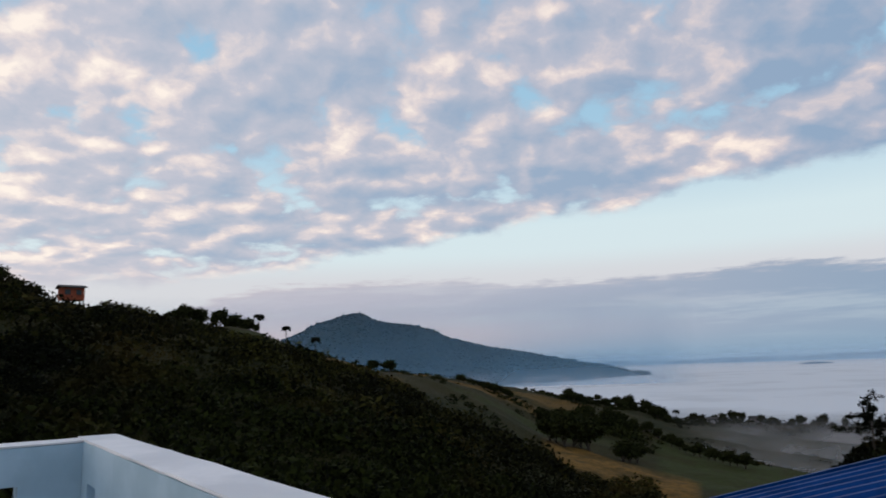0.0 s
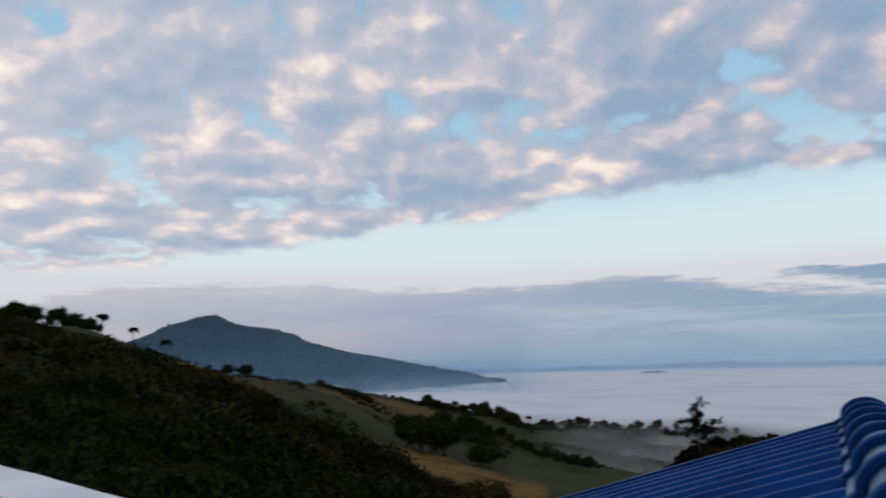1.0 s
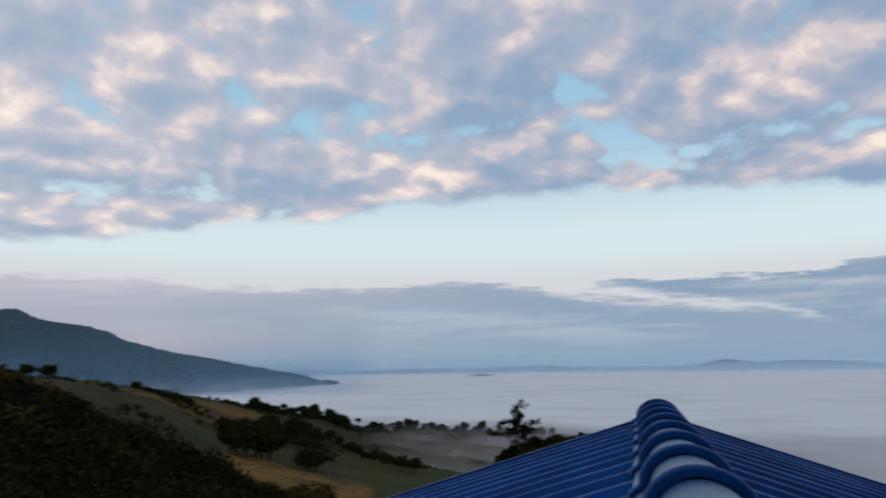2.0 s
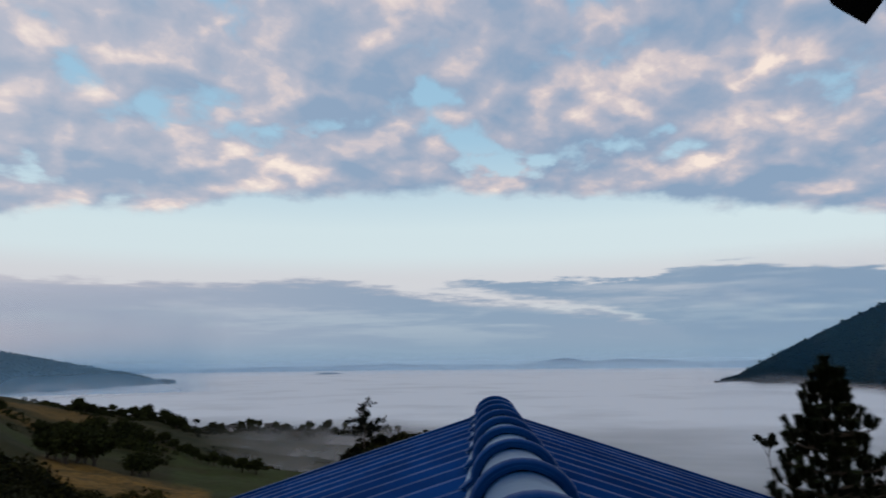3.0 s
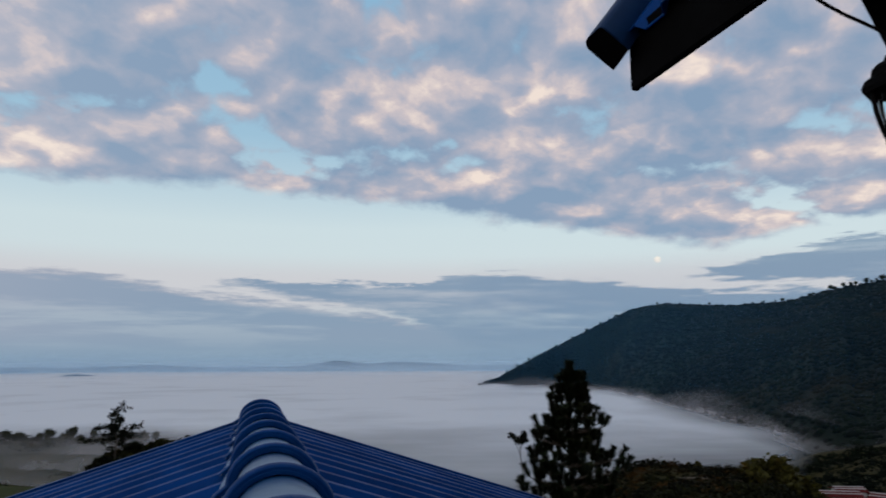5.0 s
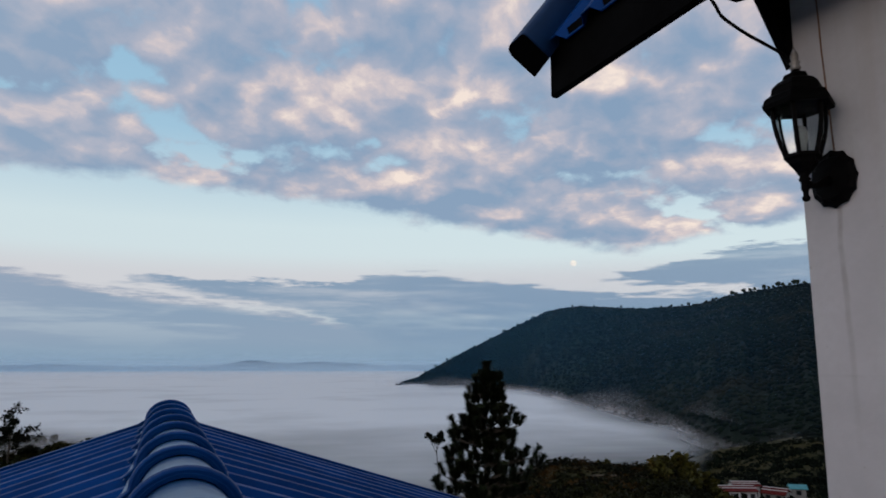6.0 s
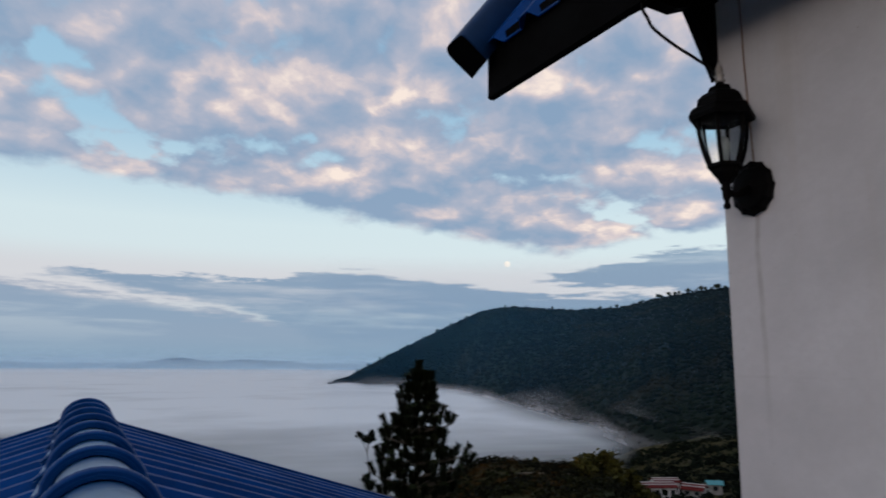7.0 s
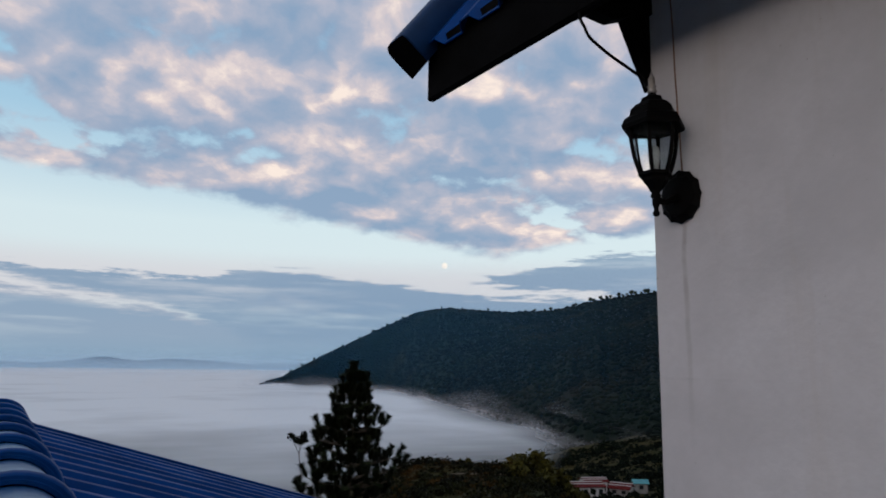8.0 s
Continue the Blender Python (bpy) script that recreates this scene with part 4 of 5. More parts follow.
LU, LV = 1.20, -1.425
lantern = thing("wall_lantern", HOUSE @ Matrix.Translation((LU, LV, CZ)), "black cast-metal wall lantern with clear glass panes", "lantern")


def six(name, prof, sides=6, smooth=False):
    return lathe(name, prof, sides, smooth)


def fluted_plate():
    """The wall plate: an octagon with a scalloped rim and a raised boss, standing on the wall."""
    v, f, n = [], [], 48
    for r, d in ((0.062, 0.0), (0.065, 0.008), (0.052, 0.014), (0.046, 0.022), (0.02, 0.026), (0.0, 0.027)):
        for k in range(n):
            a = 2 * math.pi * k / n
            q = r * (1.04 - 0.07 * abs(math.sin(6 * a)) ** 0.6) if r > 0.05 else r
            v.append((q * math.cos(a), WV - LV + d, 0.455 + q * 1.12 * math.sin(a)))
    for i in range(5):
        for k in range(n):
            f.append((i * n + k, i * n + (k + 1) % n, (i + 1) * n + (k + 1) % n, (i + 1) * n + k))
    f.append(tuple(range(n)))
    return mesh_of("wall_plate", v, f)


part("wall_plate", fluted_plate(), IRON, lantern)
v, f = tube_data([(0, WV - LV + 0.02, 0.452), (0, WV - LV + 0.045, 0.440), (0, WV - LV + 0.07, 0.430), (0, -0.012, 0.432), (0, 0, 0.44)], [0.013, 0.010, 0.0085, 0.009, 0.010], 10)
part("arm", mesh_of("arm", v, f, True), IRON, lantern)
part("knob", lathe("knob", [(0.002, 0.388), (0.008, 0.391), (0.010, 0.398), (0.006, 0.404), (0.0065, 0.412), (0.010, 0.420), (0.010, 0.436), (0.014, 0.444), (0.010, 0.452), (0.016, 0.458)], 14), IRON, lantern)
part("cup", six("cup", [(0.014, 0.455), (0.022, 0.468), (0.034, 0.482), (0.036, 0.492), (0.046, 0.497), (0.046, 0.505), (0.040, 0.507)]), IRON, lantern)
part("hood", six("hood", [(0.060, 0.628), (0.084, 0.624), (0.087, 0.634), (0.078, 0.652), (0.064, 0.662), (0.060, 0.680), (0.046, 0.694), (0.034, 0.700), (0.028, 0.714), (0.014, 0.720), (0.010, 0.728)]), IRON, lantern)
part("finial", lathe("finial", [(0.010, 0.726), (0.014, 0.732), (0.009, 0.740), (0.013, 0.746), (0.008, 0.752), (0.010, 0.758), (0.009, 0.768), (0.004, 0.780), (0.001, 0.790)], 14), STEEL, lantern, "worn grey finial")
CAGE = [(0.040, 0.506), (0.047, 0.525), (0.054, 0.55), (0.0595, 0.58), (0.062, 0.61), (0.061, 0.63)]
for k in range(6):
    a, b = math.pi * k / 3, math.pi * (k + 1) / 3
    v, f = tube_data([(r * math.cos(a), r * math.sin(a), z) for r, z in CAGE], [0.0056] * 6, 6)
    part("cage_bar", mesh_of("cage_bar", v, f), IRON, lantern)
    v = [(q * r * 0.965 * math.cos(t), q * r * 0.965 * math.sin(t), z) for q in (1.0, 0.965) for t in (a + 0.03, b - 0.03) for r, z in CAGE]
    n = len(CAGE)
    f = []
    for i in range(n - 1):
        f += [(i, n + i, n + i + 1, i + 1), (2 * n + i, 2 * n + i + 1, 3 * n + i + 1, 3 * n + i)]
        f += [(i, i + 1, 2 * n + i + 1, 2 * n + i), (n + i, 3 * n + i, 3 * n + i + 1, n + i + 1)]
    f += [(0, 2 * n, 3 * n, n), (n - 1, 2 * n - 1, 4 * n - 1, 3 * n - 1)]
    part("pane", mesh_of("pane", v, f), GLASS, lantern)
part("bulb", lathe("bulb", [(0.010, 0.506), (0.011, 0.525), (0.012, 0.53), (0.015, 0.545), (0.016, 0.56), (0.012, 0.575), (0.003, 0.581)], 16), BULB, lantern, "unlit frosted bulb")

# wires
def run_through(points, steps=5):
    """A smooth run through a few places."""
    p = [Vector(q) for q in points]
    p = [2 * p[0] - p[1]] + p + [2 * p[-1] - p[-2]]
    out = []
    for a, b, c, d in zip(p, p[1:], p[2:], p[3:]):
        for k in range(steps):
            t = k / steps
            out.append(0.5 * (2 * b + (c - a) * t + (2 * a - 5 * b + 4 * c - d) * t * t + (3 * b - a - 3 * c + d) * t ** 3))
    return out + [p[-2]]


run = run_through([(1.262, -1.222, CZ + 0.935), (1.256, -1.221, CZ + 0.905), (1.25, -1.228, CZ + 0.885), (1.25, -1.25, CZ + 0.858), (1.25, -1.322, CZ + 0.829), (1.252, -1.387, CZ + 0.813), (1.262, -1.46, CZ + 0.80), (1.30, -1.522, CZ + 0.80)])
v, f = tube_data(run, [0.0042] * len(run), 8)
wire = part("cable", mesh_of("cable", v, f, True), IRON)
wire.matrix_world = HOUSE
tagged(wire, "thin black cable sagging from the eave to the wall", "cable")
rng = random.Random(4)
v, f = tube_data([(1.215 - 0.02 * i / 11 + rng.uniform(-0.0015, 0.0015), WV + 0.001, CZ + 1.16 - 0.64 * i / 11) for i in range(12)], [0.0022] * 12, 6)
RUSTY = material("rusty_wire", (0.22, 0.12, 0.07), (0.14, 0.07, 0.04), 30, 0.9, 0, 0.1)
feed = part("feed_wire", mesh_of("feed_wire", v, f), RUSTY)
feed.matrix_world = HOUSE
tagged(feed, "thin rusty brown wire down the white wall", "wire")

# ---- moon ----
MOON = bpy.data.materials.new("moonlight")
MOON.use_nodes = True
N = Nodes(MOON.node_tree)
e = N.add("ShaderNodeEmission")
N.put(e.inputs["Color"], N.mix(N.step(N.noise(N.add("ShaderNodeTexCoord").outputs["Object"], 0.05), 0.4, 0.65), (1.0, 0.95, 0.86), (0.86, 0.82, 0.78)))
e.inputs["Strength"].default_value = 1.0
N.put(N.add("ShaderNodeOutputMaterial").inputs["Surface"], e.outputs[0])
bm = bmesh.new()
bmesh.ops.create_uvsphere(bm, u_segments=32, v_segments=16, radius=20.0)
moon = part("moon", bm, MOON)
ma, me_ = radians(72.73), radians(8.0)
moon.location = (4700 * math.sin(ma) * math.cos(me_), 4700 * math.cos(ma) * math.cos(me_), CZ + 4700 * math.sin(me_))
tagged(moon, "pale full moon low in the morning sky", "moon", kind="structure")


# ---- plants ----
def place(a, r):
    """Where a heading and a distance meet the ground."""
    x, y = r * math.sin(radians(a)), r * math.cos(radians(a))
    return Vector((x, y, float(ground_z(x, y)[0])))


def pine_tree(m, height, seed):
    rng, nr = random.Random(seed), np.random.default_rng(seed)
    tree = thing("pine_tree", m, "dark green young pine with bottle-brush shoots", "tree")
    trunk = [(0.06 * math.sin(i), 0.05 * math.cos(1.7 * i), height * i / 12 - 0.3 * (i == 0)) for i in range(13)]
    part("trunk", mesh_of("trunk", *tube_data(trunk, [0.17 * (1 - i / 12.6) for i in range(13)], 8)), BARK, tree)
    limbs, blades_v = [], []

    def brush(path, reach):
        """Needles standing off all round a shoot."""
        path = [Vector(p) for p in path]
        for a, b in zip(path, path[1:]):
            d = (b - a)
            n = max(8, int(d.length * 620))
            t = nr.random((n, 1))
            c = np.array(a)[None] * (1 - t) + np.array(b)[None] * t
            o = nr.normal(size=(n, 3))
            dn = np.array(d.normalized())
            o -= (o @ dn)[:, None] * dn
            o /= np.linalg.norm(o, axis=1)[:, None]
            tip = c + (o * 0.85 + dn * 0.55) * reach * (0.7 + 0.5 * nr.random((n, 1)))
            s = np.cross(o, dn) * 0.015
            blades_v.append(np.stack([c - s, c + s, tip], 1).reshape(-1, 3))

    def tuft(base, tip, reach):
        """A fat brush on the last part of a shoot, rounded at its end."""
        base, tip = Vector(base), Vector(tip)
        brush([base, tip], reach)
        brush([tip - (tip - base).normalized() * 0.10, tip], reach * 0.9)

    z = height - 6.6
    while z < height - 0.75:
        down = height - z
        k = 7 if down > 1.7 else 4
        turn0 = rng.uniform(0, 6.28)
        for j in range(k):
            a = turn0 + j * 6.283 / k + rng.uniform(-0.35, 0.35)
            reach = min(1.75, 0.52 * down - 0.12) * rng.uniform(0.55, 1.15)
            out = Vector((math.cos(a), math.sin(a), 0))
            p0 = Vector((0, 0, z))
            p1 = p0 + out * reach * 0.5 + Vector((0, 0, reach * 0.10))
            p2 = p0 + out * reach * 0.88 + Vector((0, 0, reach * 0.22))
            p3 = p0 + out * reach + Vector((0, 0, reach * 0.24 + rng.uniform(0.22, 0.40)))
            limbs.append(tube_data([p0, p1, p2, p3], [0.035, 0.026, 0.016, 0.007], 5))
            tuft(p2, p3, 0.23)
            for q in range(rng.randint(3, 5) if down > 1.6 else 3):
                s0 = p0.lerp(p2, rng.uniform(0.30, 1.0))
                side = Vector((-out.y, out.x, 0)) * rng.uniform(-0.55, 0.55)
                s1 = s0 + side * 0.7 + out * rng.uniform(0.0, 0.15) + Vector((0, 0, rng.uniform(0.06, 0.16)))
                s2 = s1 + side * 0.15 + Vector((0, 0, rng.uniform(0.20, 0.36)))
                limbs.append(tube_data([s0, s1, s2], [0.016, 0.012, 0.006], 4))
                tuft(s1, s2, 0.22)
        z += rng.uniform(0.30, 0.46)
    tuft((0, 0, height - 0.95), (0.01, 0, height - 0.16), 0.32)
    tuft((0, 0, height - 0.60), (0.01, 0, height - 0.14), 0.30)
    for a, up_ in ((0.4, 0.6), (2.2, 0.4), (3.3, 0.5), (4.9, 0.35)):
        s0 = Vector((0, 0, height - 1.5))
        s1 = s0 + Vector((math.cos(a) * 0.34, math.sin(a) * 0.34, 0.15))
        s2 = s1 + Vector((math.cos(a) * 0.06, math.sin(a) * 0.06, up_))
        limbs.append(tube_data([s0, s1, s2], [0.02, 0.014, 0.006], 5))
        tuft(s1, s2, 0.23)
    tagged(part("branchwork", mesh_of("branchwork", *joined(limbs)), BARK, tree), kind="stuff")
    bv = np.concatenate(blades_v)
    part("needles", fast_mesh("needles", bv, np.arange(len(bv)).reshape(-1, 3)), NEEDLE, tree)
    return tree


spot = place(65.5, 25.0)
pine_tree(Matrix.Translation(spot), CZ + 0.1 - spot.z, 11)


def grow(rng, start, way, length, radius, depth, out, tips, spread=0.75, rise=0.15):
    """Forking branches; gathers tubes and twig ends."""
    pts, p, d = [Vector(start)], Vector(start), Vector(way).normalized()
    for i in range(3):
        d = (d + Vector([rng.uniform(-0.22, 0.22) for _ in range(3)]) + Vector((0, 0, rise * 0.3))).normalized()
        p = p + d * length / 3
        pts.append(p.copy())
    out.append(tube_data(pts, [radius, radius * 0.85, radius * 0.7, radius * 0.55], 5 if radius > 0.02 else 4))
    if depth == 0:
        tips += [pts[2].copy(), pts[3].copy()]
        return
    for k in range(rng.randint(2, 3)):
        s = Vector([rng.uniform(-1, 1) for _ in range(3)]) * spread
        grow(rng, pts[3] if k else pts[2], d + s + Vector((0, 0, rise)), length * rng.uniform(0.6, 0.82), radius * 0.55, depth - 1, out, tips, spread, rise)


def broad_tree(name, m, height, seed, depth=4, leaves=10, leaf=0.3, puff=0.5, mat=None, label="", category="tree", spread=0.75, stem=0.3, girth=0.022):
    rng, nr = random.Random(seed), np.random.default_rng(seed)
    tree = thing(name, m, label, category)
    out, tips = [], []
    grow(rng, (0, 0, -0.3), (rng.uniform(-0.1, 0.1), rng.uniform(-0.1, 0.1), 1), height * stem + 0.3, height * girth, 0, out, [], 0, 0)
    top = Vector(out[0][0][-1])
    for k in range(3):
        a = 2.1 * k + rng.uniform(-0.4, 0.4)
        grow(rng, top - Vector((0, 0, 0.05 * height * k)), (math.cos(a) * spread, math.sin(a) * spread, 0.9), height * 0.26, height * girth * 0.55, depth - 2, out, tips, spread)
    zmax = max(t.z for t in tips)
    k = height / zmax
    part("trunk", mesh_of("trunk", *joined([([tuple(Vector(q) * k) for q in bv], bf) for bv, bf in out])), BARK, tree)
    c = np.repeat(np.array([t * k for t in tips]), leaves, axis=0)
    c = c + nr.normal(size=c.shape) * puff
    lv, lt = leaf_quads(c, leaf * (0.7 + 0.6 * nr.random(len(c))), nr)
    part("crown", fast_mesh("crown", lv, lt), mat or LEAF, tree)
    return tree


# thin-leaved tree before the village, with scrub at its foot
spot = place(30.8, 84.0)


def thin_tree(m, height, seed):
    """A half-bare tree with one leader and side limbs that shorten towards the top."""
    rng, nr = random.Random(seed), np.random.default_rng(seed)
    tree = thing("thin_tree", m, "half-bare dark tree with sparse leaves", "tree")
    lead = [Vector((0.12 * math.sin(2.1 * i), 0.10 * math.cos(1.3 * i), height * i / 8 - 0.3 * (i == 0))) for i in range(9)]
    part("trunk", mesh_of("trunk", *tube_data(lead, [0.15 * (1 - i / 8.6) for i in range(9)], 7)), BARK, tree)
    tips = []
    for k in range(30):
        h = 0.30 + 0.66 * (k / 29) + rng.uniform(-0.03, 0.03)
        a = k * 2.4 + rng.uniform(-0.4, 0.4)
        reach = (0.85 + 3.0 * (1 - h)) * rng.choice((0.3, 0.55, 0.8, 1.0, 1.25))
        base = lead[int(h * 8)].lerp(lead[min(8, int(h * 8) + 1)], h * 8 - int(h * 8))
        out = Vector((math.cos(a), math.sin(a), rng.uniform(0.05, 0.45)))
        limb, p = [base], base.copy()
        for j in range(4):
            p = p + (out + Vector([rng.uniform(-0.25, 0.25) for _ in range(3)])) * reach / 4
            limb.append(p.copy())
        part("limb", mesh_of("limb", *tube_data(limb, [0.04, 0.03, 0.022, 0.014, 0.007], 5)), BARK, tree)
        n = int((8 if h > 0.7 else 15) * reach * rng.uniform(0.4, 1.3) + 3)
        for j in range(n):
            q = rng.uniform(0.3, 1.0) * 4
            i = min(3, int(q))
            tips.append(limb[i].lerp(limb[i + 1], q - i) + Vector([rng.gauss(0, 0.13) for _ in range(3)]))
    c = np.repeat(np.array(tips), 4, axis=0)
    c = c + nr.normal(size=c.shape) * 0.12
    part("crown", fast_mesh("crown", *leaf_quads(c, 0.17 * (0.7 + 0.6 * nr.random(len(c))), nr)), SHRUB, tree)
    return tree


thin_tree(Matrix.Translation(spot), CZ - 84 * math.tan(radians(3.1)) - spot.z, 5)


spot = place(61.2, 110)
broad_tree("tall_tree", Matrix.Translation(spot), CZ - 110 * math.tan(radians(5.7)) - spot.z, 15, 4, 7, 0.32, 0.2, SHRUB, "tall bare-stemmed tree with a small flat crown", "tree", 0.5, 2.4)


def thicket(name, spots, sizes, per, leaf, seed, mat, label, category="shrubs"):
    """Shrubs in the open, too many to count: domes of leaves on the ground."""
    nr = np.random.default_rng(seed)
    spots, sizes = np.asarray(spots), np.asarray(sizes)
    n = len(spots)
    d = nr.normal(size=(n, per, 3))
    d /= np.linalg.norm(d, axis=2)[:, :, None]
    d *= (0.45 + 0.6 * nr.random((n, per, 1)) ** 0.5) * sizes[:, None, None] * (0.75 + 0.5 * nr.random((n, 1, 1)))
    d[:, :, 2] = np.abs(d[:, :, 2]) * 0.85
    c = (spots[:, None, :] + d).reshape(-1, 3)
    lv, lt = leaf_quads(c, np.repeat(sizes, per) * leaf * (0.6 + 0.8 * nr.random(n * per)), nr, 1.8, 0.5)
    return tagged(part(name, fast_mesh(name, lv, lt), mat), label, category, kind="stuff")


def scatter(n, a0, a1, r0, r1, seed, keep=None, sink=0.1):
    nr = np.random.default_rng(seed)
    a = a0 + (a1 - a0) * nr.random(n)
    r = np.sqrt(r0 ** 2 + (r1 ** 2 - r0 ** 2) * nr.random(n))
    if keep is not None:
        ok = keep(a, r)
        a, r = a[ok], r[ok]
    x, y = r * np.sin(np.radians(a)), r * np.cos(np.radians(a))
    return np.stack([x, y, ground_z(x, y) - sink], 1)


nr = np.random.default_rng(20)
pts = scatter(2600, -48, 22, 20, 62, 21)
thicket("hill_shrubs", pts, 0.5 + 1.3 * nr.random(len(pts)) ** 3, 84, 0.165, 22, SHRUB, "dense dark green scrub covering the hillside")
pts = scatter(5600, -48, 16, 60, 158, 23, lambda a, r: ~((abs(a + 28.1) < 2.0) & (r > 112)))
thicket("hill_shrubs", pts, 0.55 + 2.1 * nr.random(len(pts)) ** 4, 76, 0.15, 24, LIT_SCRUB, "olive scrub and grass on the upper hillside, coloured lighter as if lit")
pts = scatter(6000, -30, 34, 158, 460, 25, lambda a, r: ~((a > 7) & (a < 28) & (r > 150) & (r < 232)) & (np.sin(a * 0.8 + r * 0.03) + np.sin(r * 0.045) > 0.35))
thicket("field_scrub", pts, 0.5 + 1.6 * nr.random(len(pts)) ** 3, 22, 0.42, 26, HAZYLEAF, "dark hedges and scrub between the fields")
pts = scatter(300, -46, 12, 45, 135, 33, lambda a, r: (np.sin(a * 0.9 + r * 0.06) + np.sin(r * 0.11 - a * 0.4) > 0.2) & ~((abs(a + 28.1) < 3.0) & (r > 110)))
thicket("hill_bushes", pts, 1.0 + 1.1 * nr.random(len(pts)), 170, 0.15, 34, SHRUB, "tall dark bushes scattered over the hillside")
pts = scatter(420, 7.5, 35, 428, 470, 35)
thicket("ridge_scrub", pts, 1.2 + 2.6 * nr.random(len(pts)) ** 2, 60, 0.3, 36, HAZYLEAF, "dark uneven scrub along the village ridge")
pts = scatter(150, 7.4, 15.2, 280, 312, 37)
thicket("grove_scrub", pts, 1.5 + 2.4 * nr.random(len(pts)) ** 2, 60, 0.28, 38, HAZYLEAF, "dark thicket of the grove between the fields")
pts = scatter(1500, 66, 92, 52, 100, 27, lambda a, r: ~((r > 79.6) & (r < 81.8) & (a < 78)))
thicket("bank_shrubs", pts, 0.5 + 0.8 * nr.random(len(pts)) ** 2, 85, 0.17, 28, LEAF, "mixed green and rust-coloured shrubs on the bank")
pts = scatter(3600, 74, 104, 100, 430, 29, lambda a, r: ~((a > 82) & (a < 90) & (r > 148) & (r < 172)))
thicket("valley_scrub", pts, 1.0 + 1.8 * nr.random(len(pts)) ** 2, 22, 0.36, 30, WOODS, "dark woods running down to the mist")
pts = scatter(240, 28.8, 36.5, 82, 96, 31)
thicket("tree_scrub", pts, 0.7 + 1.0 * nr.random(len(pts)), 60, 0.3, 32, SHRUB, "dark scrub beneath the thin tree")

# trees that stand apart: one of each build, then copies
first_spot = place(80.2, 84)
PALELEAF = leafy("pale_leaves", (0.075, 0.070, 0.014), (0.018, 0.018, 0.004), (0.11, 0.07, 0.014), 0.5, 0.6)
leafy_a = broad_tree("bank_tree", Matrix.Translation(first_spot), 2.7, 41, 5, 9, 0.42, 0.26, PALELEAF, "pale big-leaved small tree among the bank shrubs", "tree", 1.7, 0.12)
for a, r, k in ((81.9, 86, 0.85), (78.9, 87, 0.75), (83.4, 88, 0.6), (74.6, 92, 0.4)):
    copy_thing(leafy_a, Matrix.Translation(place(a, r)) @ Matrix.Rotation(a, 4, "Z") @ Matrix.Scale(k, 4))

far_tree = broad_tree("field_tree", Matrix.Translation(place(11, 300)), 7.0, 42, 4, 30, 0.7, 0.9, HAZYLEAF, "dark round-crowned tree standing in the fields", "tree", 0.8, 0.13, 0.045)
tagged(far_tree, group="trees in the fields")
rng = random.Random(7)
spots = [(7.8 + 0.62 * i, 292 + rng.uniform(-12, 14), rng.uniform(0.6, 1.15)) for i in range(12)]
spots += [(9.5 + 0.45 * i, 448 + rng.uniform(-25, 15), rng.uniform(0.3, 0.9) * (1.3 if 14 < 9.5 + 0.45 * i < 17 else 1)) for i in range(18)]
spots += [(19 + 0.75 * i + rng.uniform(-0.3, 0.3), 450 + rng.uniform(-10, 10), rng.uniform(0.3, 0.9)) for i in range(20)]
spots += [(1.2 + 0.42 * i, 335 + rng.uniform(-6, 6), rng.uniform(0.35, 0.6)) for i in range(11)]
spots += [(-21.5 + 0.55 * i + rng.uniform(-0.2, 0.2), 266 + rng.uniform(-8, 8), rng.uniform(0.4, 0.85)) for i in range(13)]
spots += [(12.5 + 0.5 * i, 350 - 5 * i + rng.uniform(-4, 4), rng.uniform(0.35, 0.65)) for i in range(21)]
spots += [(8.2 + 0.62 * i, 217 + rng.uniform(-5, 5), rng.uniform(0.75, 1.2)) for i in range(6)]
spots += [(13.7 + 0.6 * i, 222 + rng.uniform(-4, 4), rng.uniform(0.7, 1.0)) for i in range(3)]
spots += [(-32.8, 140, 0.45), (-31.6, 142, 0.35), (-30.4, 141, 0.3), (-5.7, 262, 0.55), (-4.4, 262, 0.6)]
for a, r, k in spots:
    copy_thing(far_tree, Matrix.Translation(place(a, r) - Vector((0, 0, 0.2))) @ Matrix.Rotation(a * 7, 4, "Z") @ Matrix.Diagonal((k * rng.uniform(0.8, 1.2), k * rng.uniform(0.8, 1.2), k, 1)))


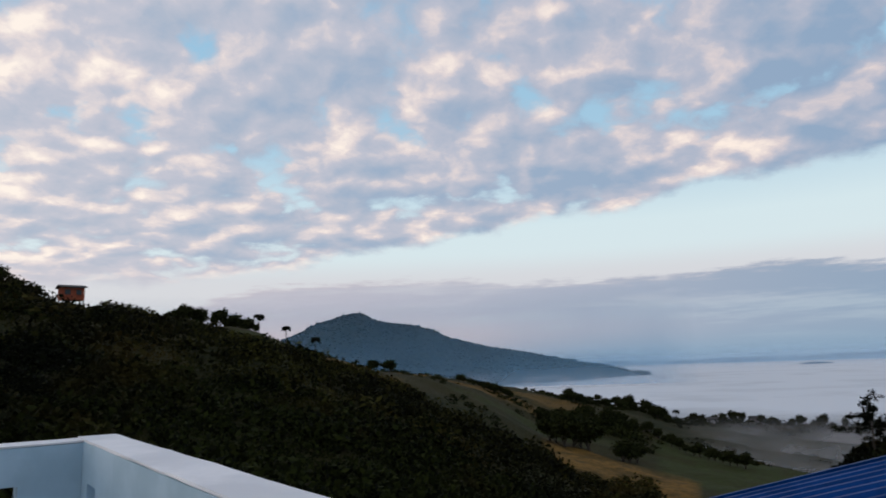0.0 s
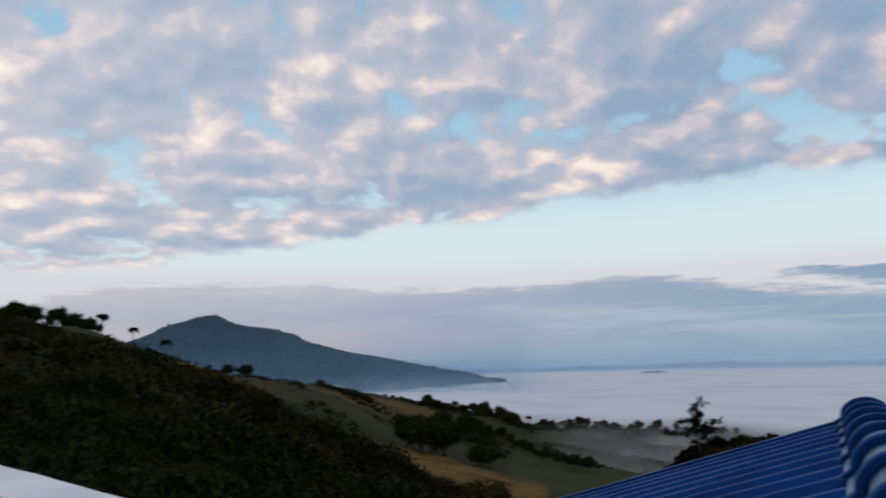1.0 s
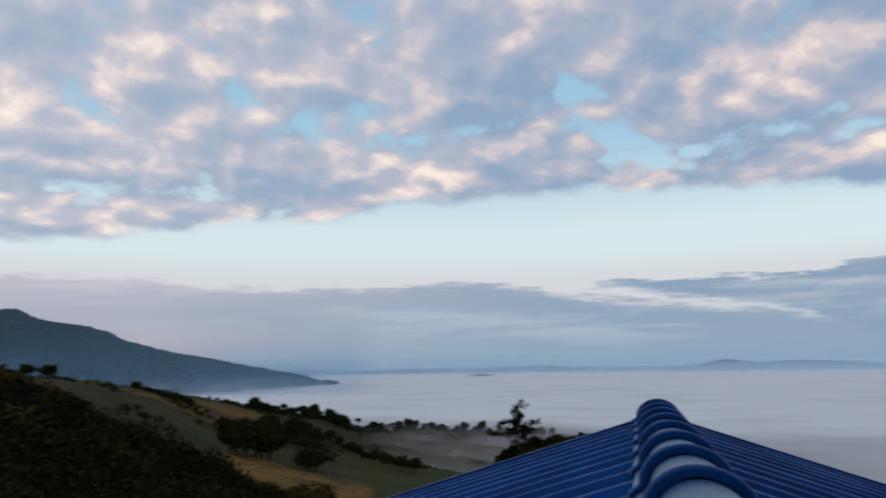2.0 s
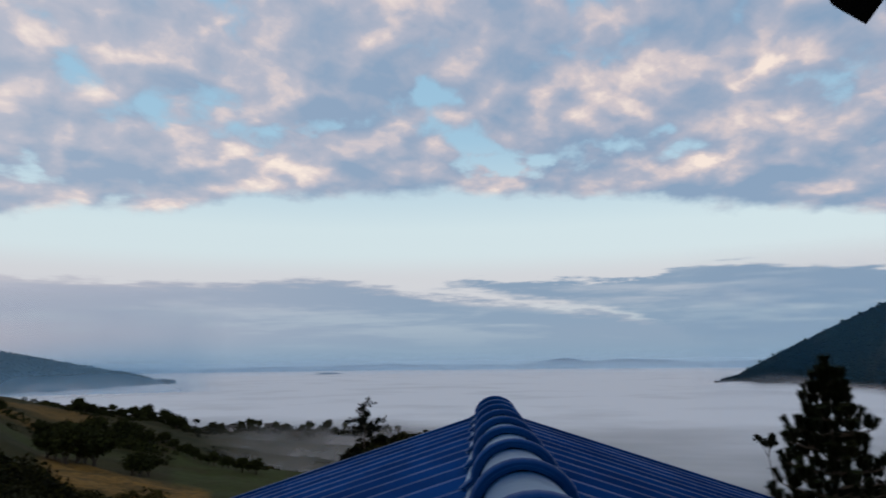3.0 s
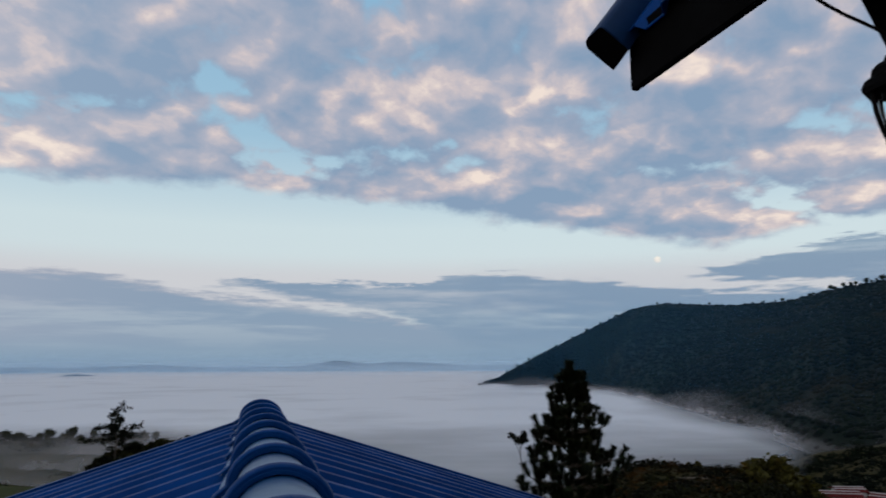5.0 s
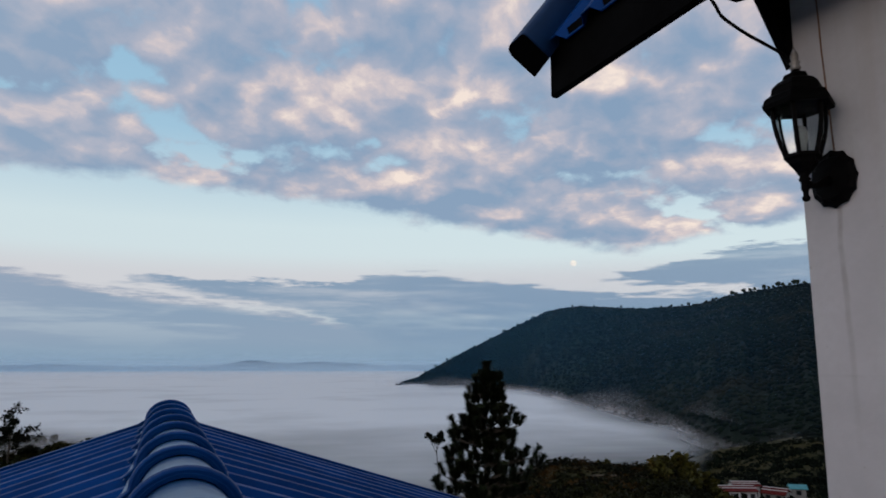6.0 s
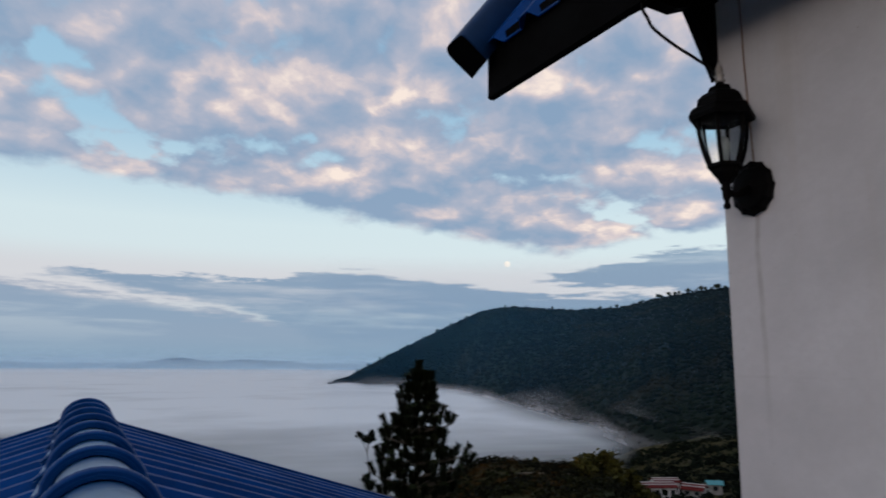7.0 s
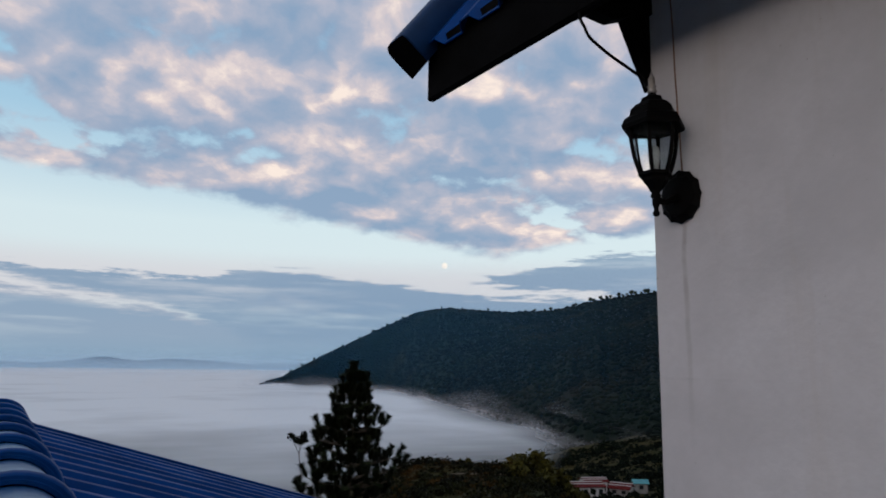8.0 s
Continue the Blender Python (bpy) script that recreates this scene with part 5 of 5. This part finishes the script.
def palm_tree(m, height, seed):
    rng = random.Random(seed)
    tree = thing("palm_tree", m, "slender dark palm on the ridge", "tree", "palms on the ridge")
    stem = [(0.02 * i * i * 0.1, 0.05 * math.sin(i), height * i / 6 - 0.2 * (i == 0)) for i in range(7)]
    part("trunk", mesh_of("trunk", *tube_data(stem, [0.24 - 0.012 * i for i in range(7)], 6)), BARK, tree)
    top = Vector(stem[-1])
    for k in range(20):
        a, lift_ = 6.283 * k / 20 + rng.uniform(-0.2, 0.2), rng.uniform(-0.1, 0.9)
        v, f = [], []
        for j in range(6):
            s = j / 5
            c = top + Vector((math.cos(a), math.sin(a), 0)) * 2.3 * s + Vector((0, 0, lift_ * s * 1.7 - 2.0 * s * s))
            w = Vector((-math.sin(a), math.cos(a), 0)) * (0.85 * math.sin(math.pi * (0.12 + 0.85 * s)))
            v += [tuple(c - w - Vector((0, 0, 0.12))), tuple(c), tuple(c + w - Vector((0, 0, 0.12)))]
        for j in range(5):
            f += [(3 * j, 3 * j + 1, 3 * j + 4, 3 * j + 3), (3 * j + 1, 3 * j + 2, 3 * j + 5, 3 * j + 4)]
        part("frond", mesh_of("frond", v, f), SHRUB, tree)
    return tree


p0 = palm_tree(Matrix.Translation(place(-10.3, 250)), 6.6, 3)
for a, r, k in ((-12.6, 252, 0.85), (-14.7, 255, 1.0), (-28.9, 141, 0.28), (-30.9, 143, 0.3), (18.0, 448, 1.1)):
    copy_thing(p0, Matrix.Translation(place(a, r)) @ Matrix.Rotation(a, 4, "Z") @ Matrix.Scale(k, 4))

# ---- buildings in the distance ----
BRICK = material("orange_boards", (0.38, 0.085, 0.032), (0.26, 0.055, 0.024), 1.0, 0.85, 0, 0.3, 8, 0.4)
REDROOF = material("red_roof", (0.11, 0.014, 0.013), (0.07, 0.010, 0.010), 1.0, 0.85, 0, 0.2, 6, 0.3, spec=0.08)
TEAL = material("teal_roof", (0.05, 0.26, 0.29), (0.04, 0.19, 0.22), 1.0, 0.6, 0, 0.2, 6, 0.3)
DARKROOF = material("dark_roof", (0.05, 0.045, 0.04), (0.03, 0.027, 0.025), 1.0, 0.85, 0, 0.2, 6, 0.3)
PANE = material("dark_window", (0.02, 0.025, 0.03), (0.015, 0.018, 0.02), 2, 0.2, 0, 0.0)


def gable_roof(x0, x1, y0, y1, z, rise, over=0.4, thick=0.12):
    ym = (y0 + y1) / 2
    return extrude_profile("roof", [(y0 - over, z - over * 2 * rise / (y1 - y0)), (ym, z + rise), (y1 + over, z - over * 2 * rise / (y1 - y0)), (y1 + over, z - over * 2 * rise / (y1 - y0) + thick),
                                    (ym, z + rise + thick), (y0 - over, z - over * 2 * rise / (y1 - y0) + thick)], x0 - over, x1 + over)


def house(name, m, w, d, h, rise, wall_mat, roof_mat, label, windows=3, stilts=0.0):
    hs = thing(name, m, label, "house")
    part("wall", block(-w / 2, w / 2, -d / 2, d / 2, stilts - (0.0 if stilts else 1.5), stilts + h), wall_mat, hs)
    top = part("roof", gable_roof(-w / 2, w / 2, -d / 2, d / 2, stilts + h, rise), roof_mat, hs)
    if roof_mat is REDROOF:
        for y, up_ in ((-d / 4, rise / 2), (0.0, rise)):
            part("roof_strip", block(-w / 2 - 0.42, w / 2 + 0.42, y - 0.11, y + 0.11, stilts + h + up_ + 0.10, stilts + h + up_ + 0.26), WHITE, top, "white strip along the roof")
    for i in range(windows):
        x = -w / 2 + w * (i + 0.5) / windows
        win = part("window", block(x - 0.45, x + 0.45, -d / 2 - 0.04, -d / 2 + 0.06, stilts + h * 0.4, stilts + h * 0.8), PANE, hs)
        part("sill", block(x - 0.55, x + 0.55, -d / 2 - 0.10, -d / 2 - 0.042, stilts + h * 0.36, stilts + h * 0.4), wall_mat, win)
    if stilts:
        for sx in (-1, 0, 1):
            for sy in (-1, 1):
                part("stilt", block(sx * (w / 2 - 0.15) - 0.09, sx * (w / 2 - 0.15) + 0.09, sy * (d / 2 - 0.15) - 0.09, sy * (d / 2 - 0.15) + 0.09, -1.0, stilts), BARK, hs)
    return hs


def facing(a, r, twist=0.0):
    return Matrix.Translation(place(a, r)) @ Matrix.Rotation(radians(-a + twist), 4, "Z")


house("hill_hut", facing(-28.1, 138, 12), 3.6, 3.0, 2.2, 0.4, BRICK, DARKROOF, "small orange wooden hut with a dark roof on the ridge", 2, 1.0)
house("valley_house", facing(84.0, 158, 20), 6.6, 5.0, 2.5, 0.5, WHITE, REDROOF, "white house with a dark red roof in the valley", 4)
house("valley_house", facing(84.6, 166, 20), 5.0, 4.0, 3.6, 0.45, WHITE, REDROOF, "white two-storey house with a dark red roof", 3)
house("valley_house", facing(86.7, 160, -15), 4.0, 4.0, 1.8, 0.7, CONCRETE, REDROOF, "low house with a bright red roof in the valley", 2)
house("valley_shed", facing(88.1, 165, 10), 2.7, 2.6, 2.2, 0.5, CONCRETE, TEAL, "small shed with a teal roof beside the red-roofed house", 1)
house("village_house", facing(15.9, 446, 5), 9.0, 6.0, 2.6, 1.2, WHITE, DARKROOF, "small white house on the village ridge", 4)
house("village_house", facing(20.6, 446, -8), 6.0, 5.0, 2.4, 1.0, WHITE, DARKROOF, "small pale house with a dark roof on the village ridge", 2)
house("village_house", facing(23.6, 448, 12), 7.0, 5.0, 2.4, 1.2, CONCRETE, DARKROOF, "low grey house on the village ridge among trees", 3)

# a track along the bank
tv, tf = [], []
for i in range(25):
    p, q = place(73.5 + 0.2 * i, 80.4 + 0.12 * i), place(73.5 + 0.2 * i, 80.9 + 0.12 * i)
    tv += [(p.x, p.y, p.z + 0.14), (q.x, q.y, q.z + 0.14), (p.x, p.y, p.z - 0.3), (q.x, q.y, q.z - 0.3)]
    if i:
        b = 4 * i
        tf += [(b - 4, b - 3, b + 1, b), (b - 4, b, b + 2, b - 2), (b - 3, b - 1, b + 3, b + 1)]
EARTH = material("track_earth", (0.11, 0.085, 0.055), (0.07, 0.055, 0.035), 0.5, 0.95, 0, 0.3, 6, 0.4)
tagged(part("track", mesh_of("track", tv, tf), EARTH), "pale dirt track along the bank", "track", kind="structure")

# a dry leaf fallen on the ridge
bm = bmesh.new()
ring = [bm.verts.new((0.016 * math.cos(a), 0.009 * math.sin(a) * (1 + 0.3 * math.cos(a)), 0.003 * math.cos(2 * a))) for a in [2 * math.pi * k / 10 for k in range(10)]]
face = bm.faces.new(ring)
got = bmesh.ops.extrude_face_region(bm, geom=[face])["geom"]
bmesh.ops.translate(bm, verts=[v for v in got if isinstance(v, bmesh.types.BMVert)], vec=(0, 0, 0.0015))
DRY = material("dry_leaf", (0.42, 0.20, 0.13), (0.28, 0.12, 0.07), 40, 0.8, 0, 0.1)
fallen = part("fallen_leaf", bm, DRY)
fallen.matrix_world = HOUSE @ pose(1.14, RIDGE_Y - 0.025, RIDGE_Z + 0.074, 14, 0, 35)
tagged(fallen, "dry reddish leaf lying on the blue ridge cap", "leaf")

# trees that stand clear along the crest of the near mountain
rng = random.Random(12)
crest_az = np.degrees(np.arctan2(RIGHT[89, :, 0], RIGHT[89, :, 1]))
for a in (60.6, 61.4, 62.3, 63.0, 63.9, 64.6, 65.8, 67.0, 68.1, 69.4, 72.5, 76.3, 79.4, 80.2, 81.0, 81.5, 83.6, 84.6, 85.0, 85.4, 85.9, 86.3, 86.9, 87.2, 87.5, 87.9, 88.2, 88.6, 88.9, 89.2, 89.6):
    j = int(np.argmin(abs(crest_az - a)))
    k = rng.uniform(0.8, 1.5) * (0.75 if a < 83 else 1.0)
    tagged(copy_thing(far_tree, Matrix.Translation(Vector(RIGHT[89, j]) - Vector((0, 0, 1.0))) @ Matrix.Rotation(a * 5, 4, "Z") @ Matrix.Diagonal((k * 0.9, k * 0.9, k, 1))),
           "dark tree standing on the mountain crest", group="trees on the crest")
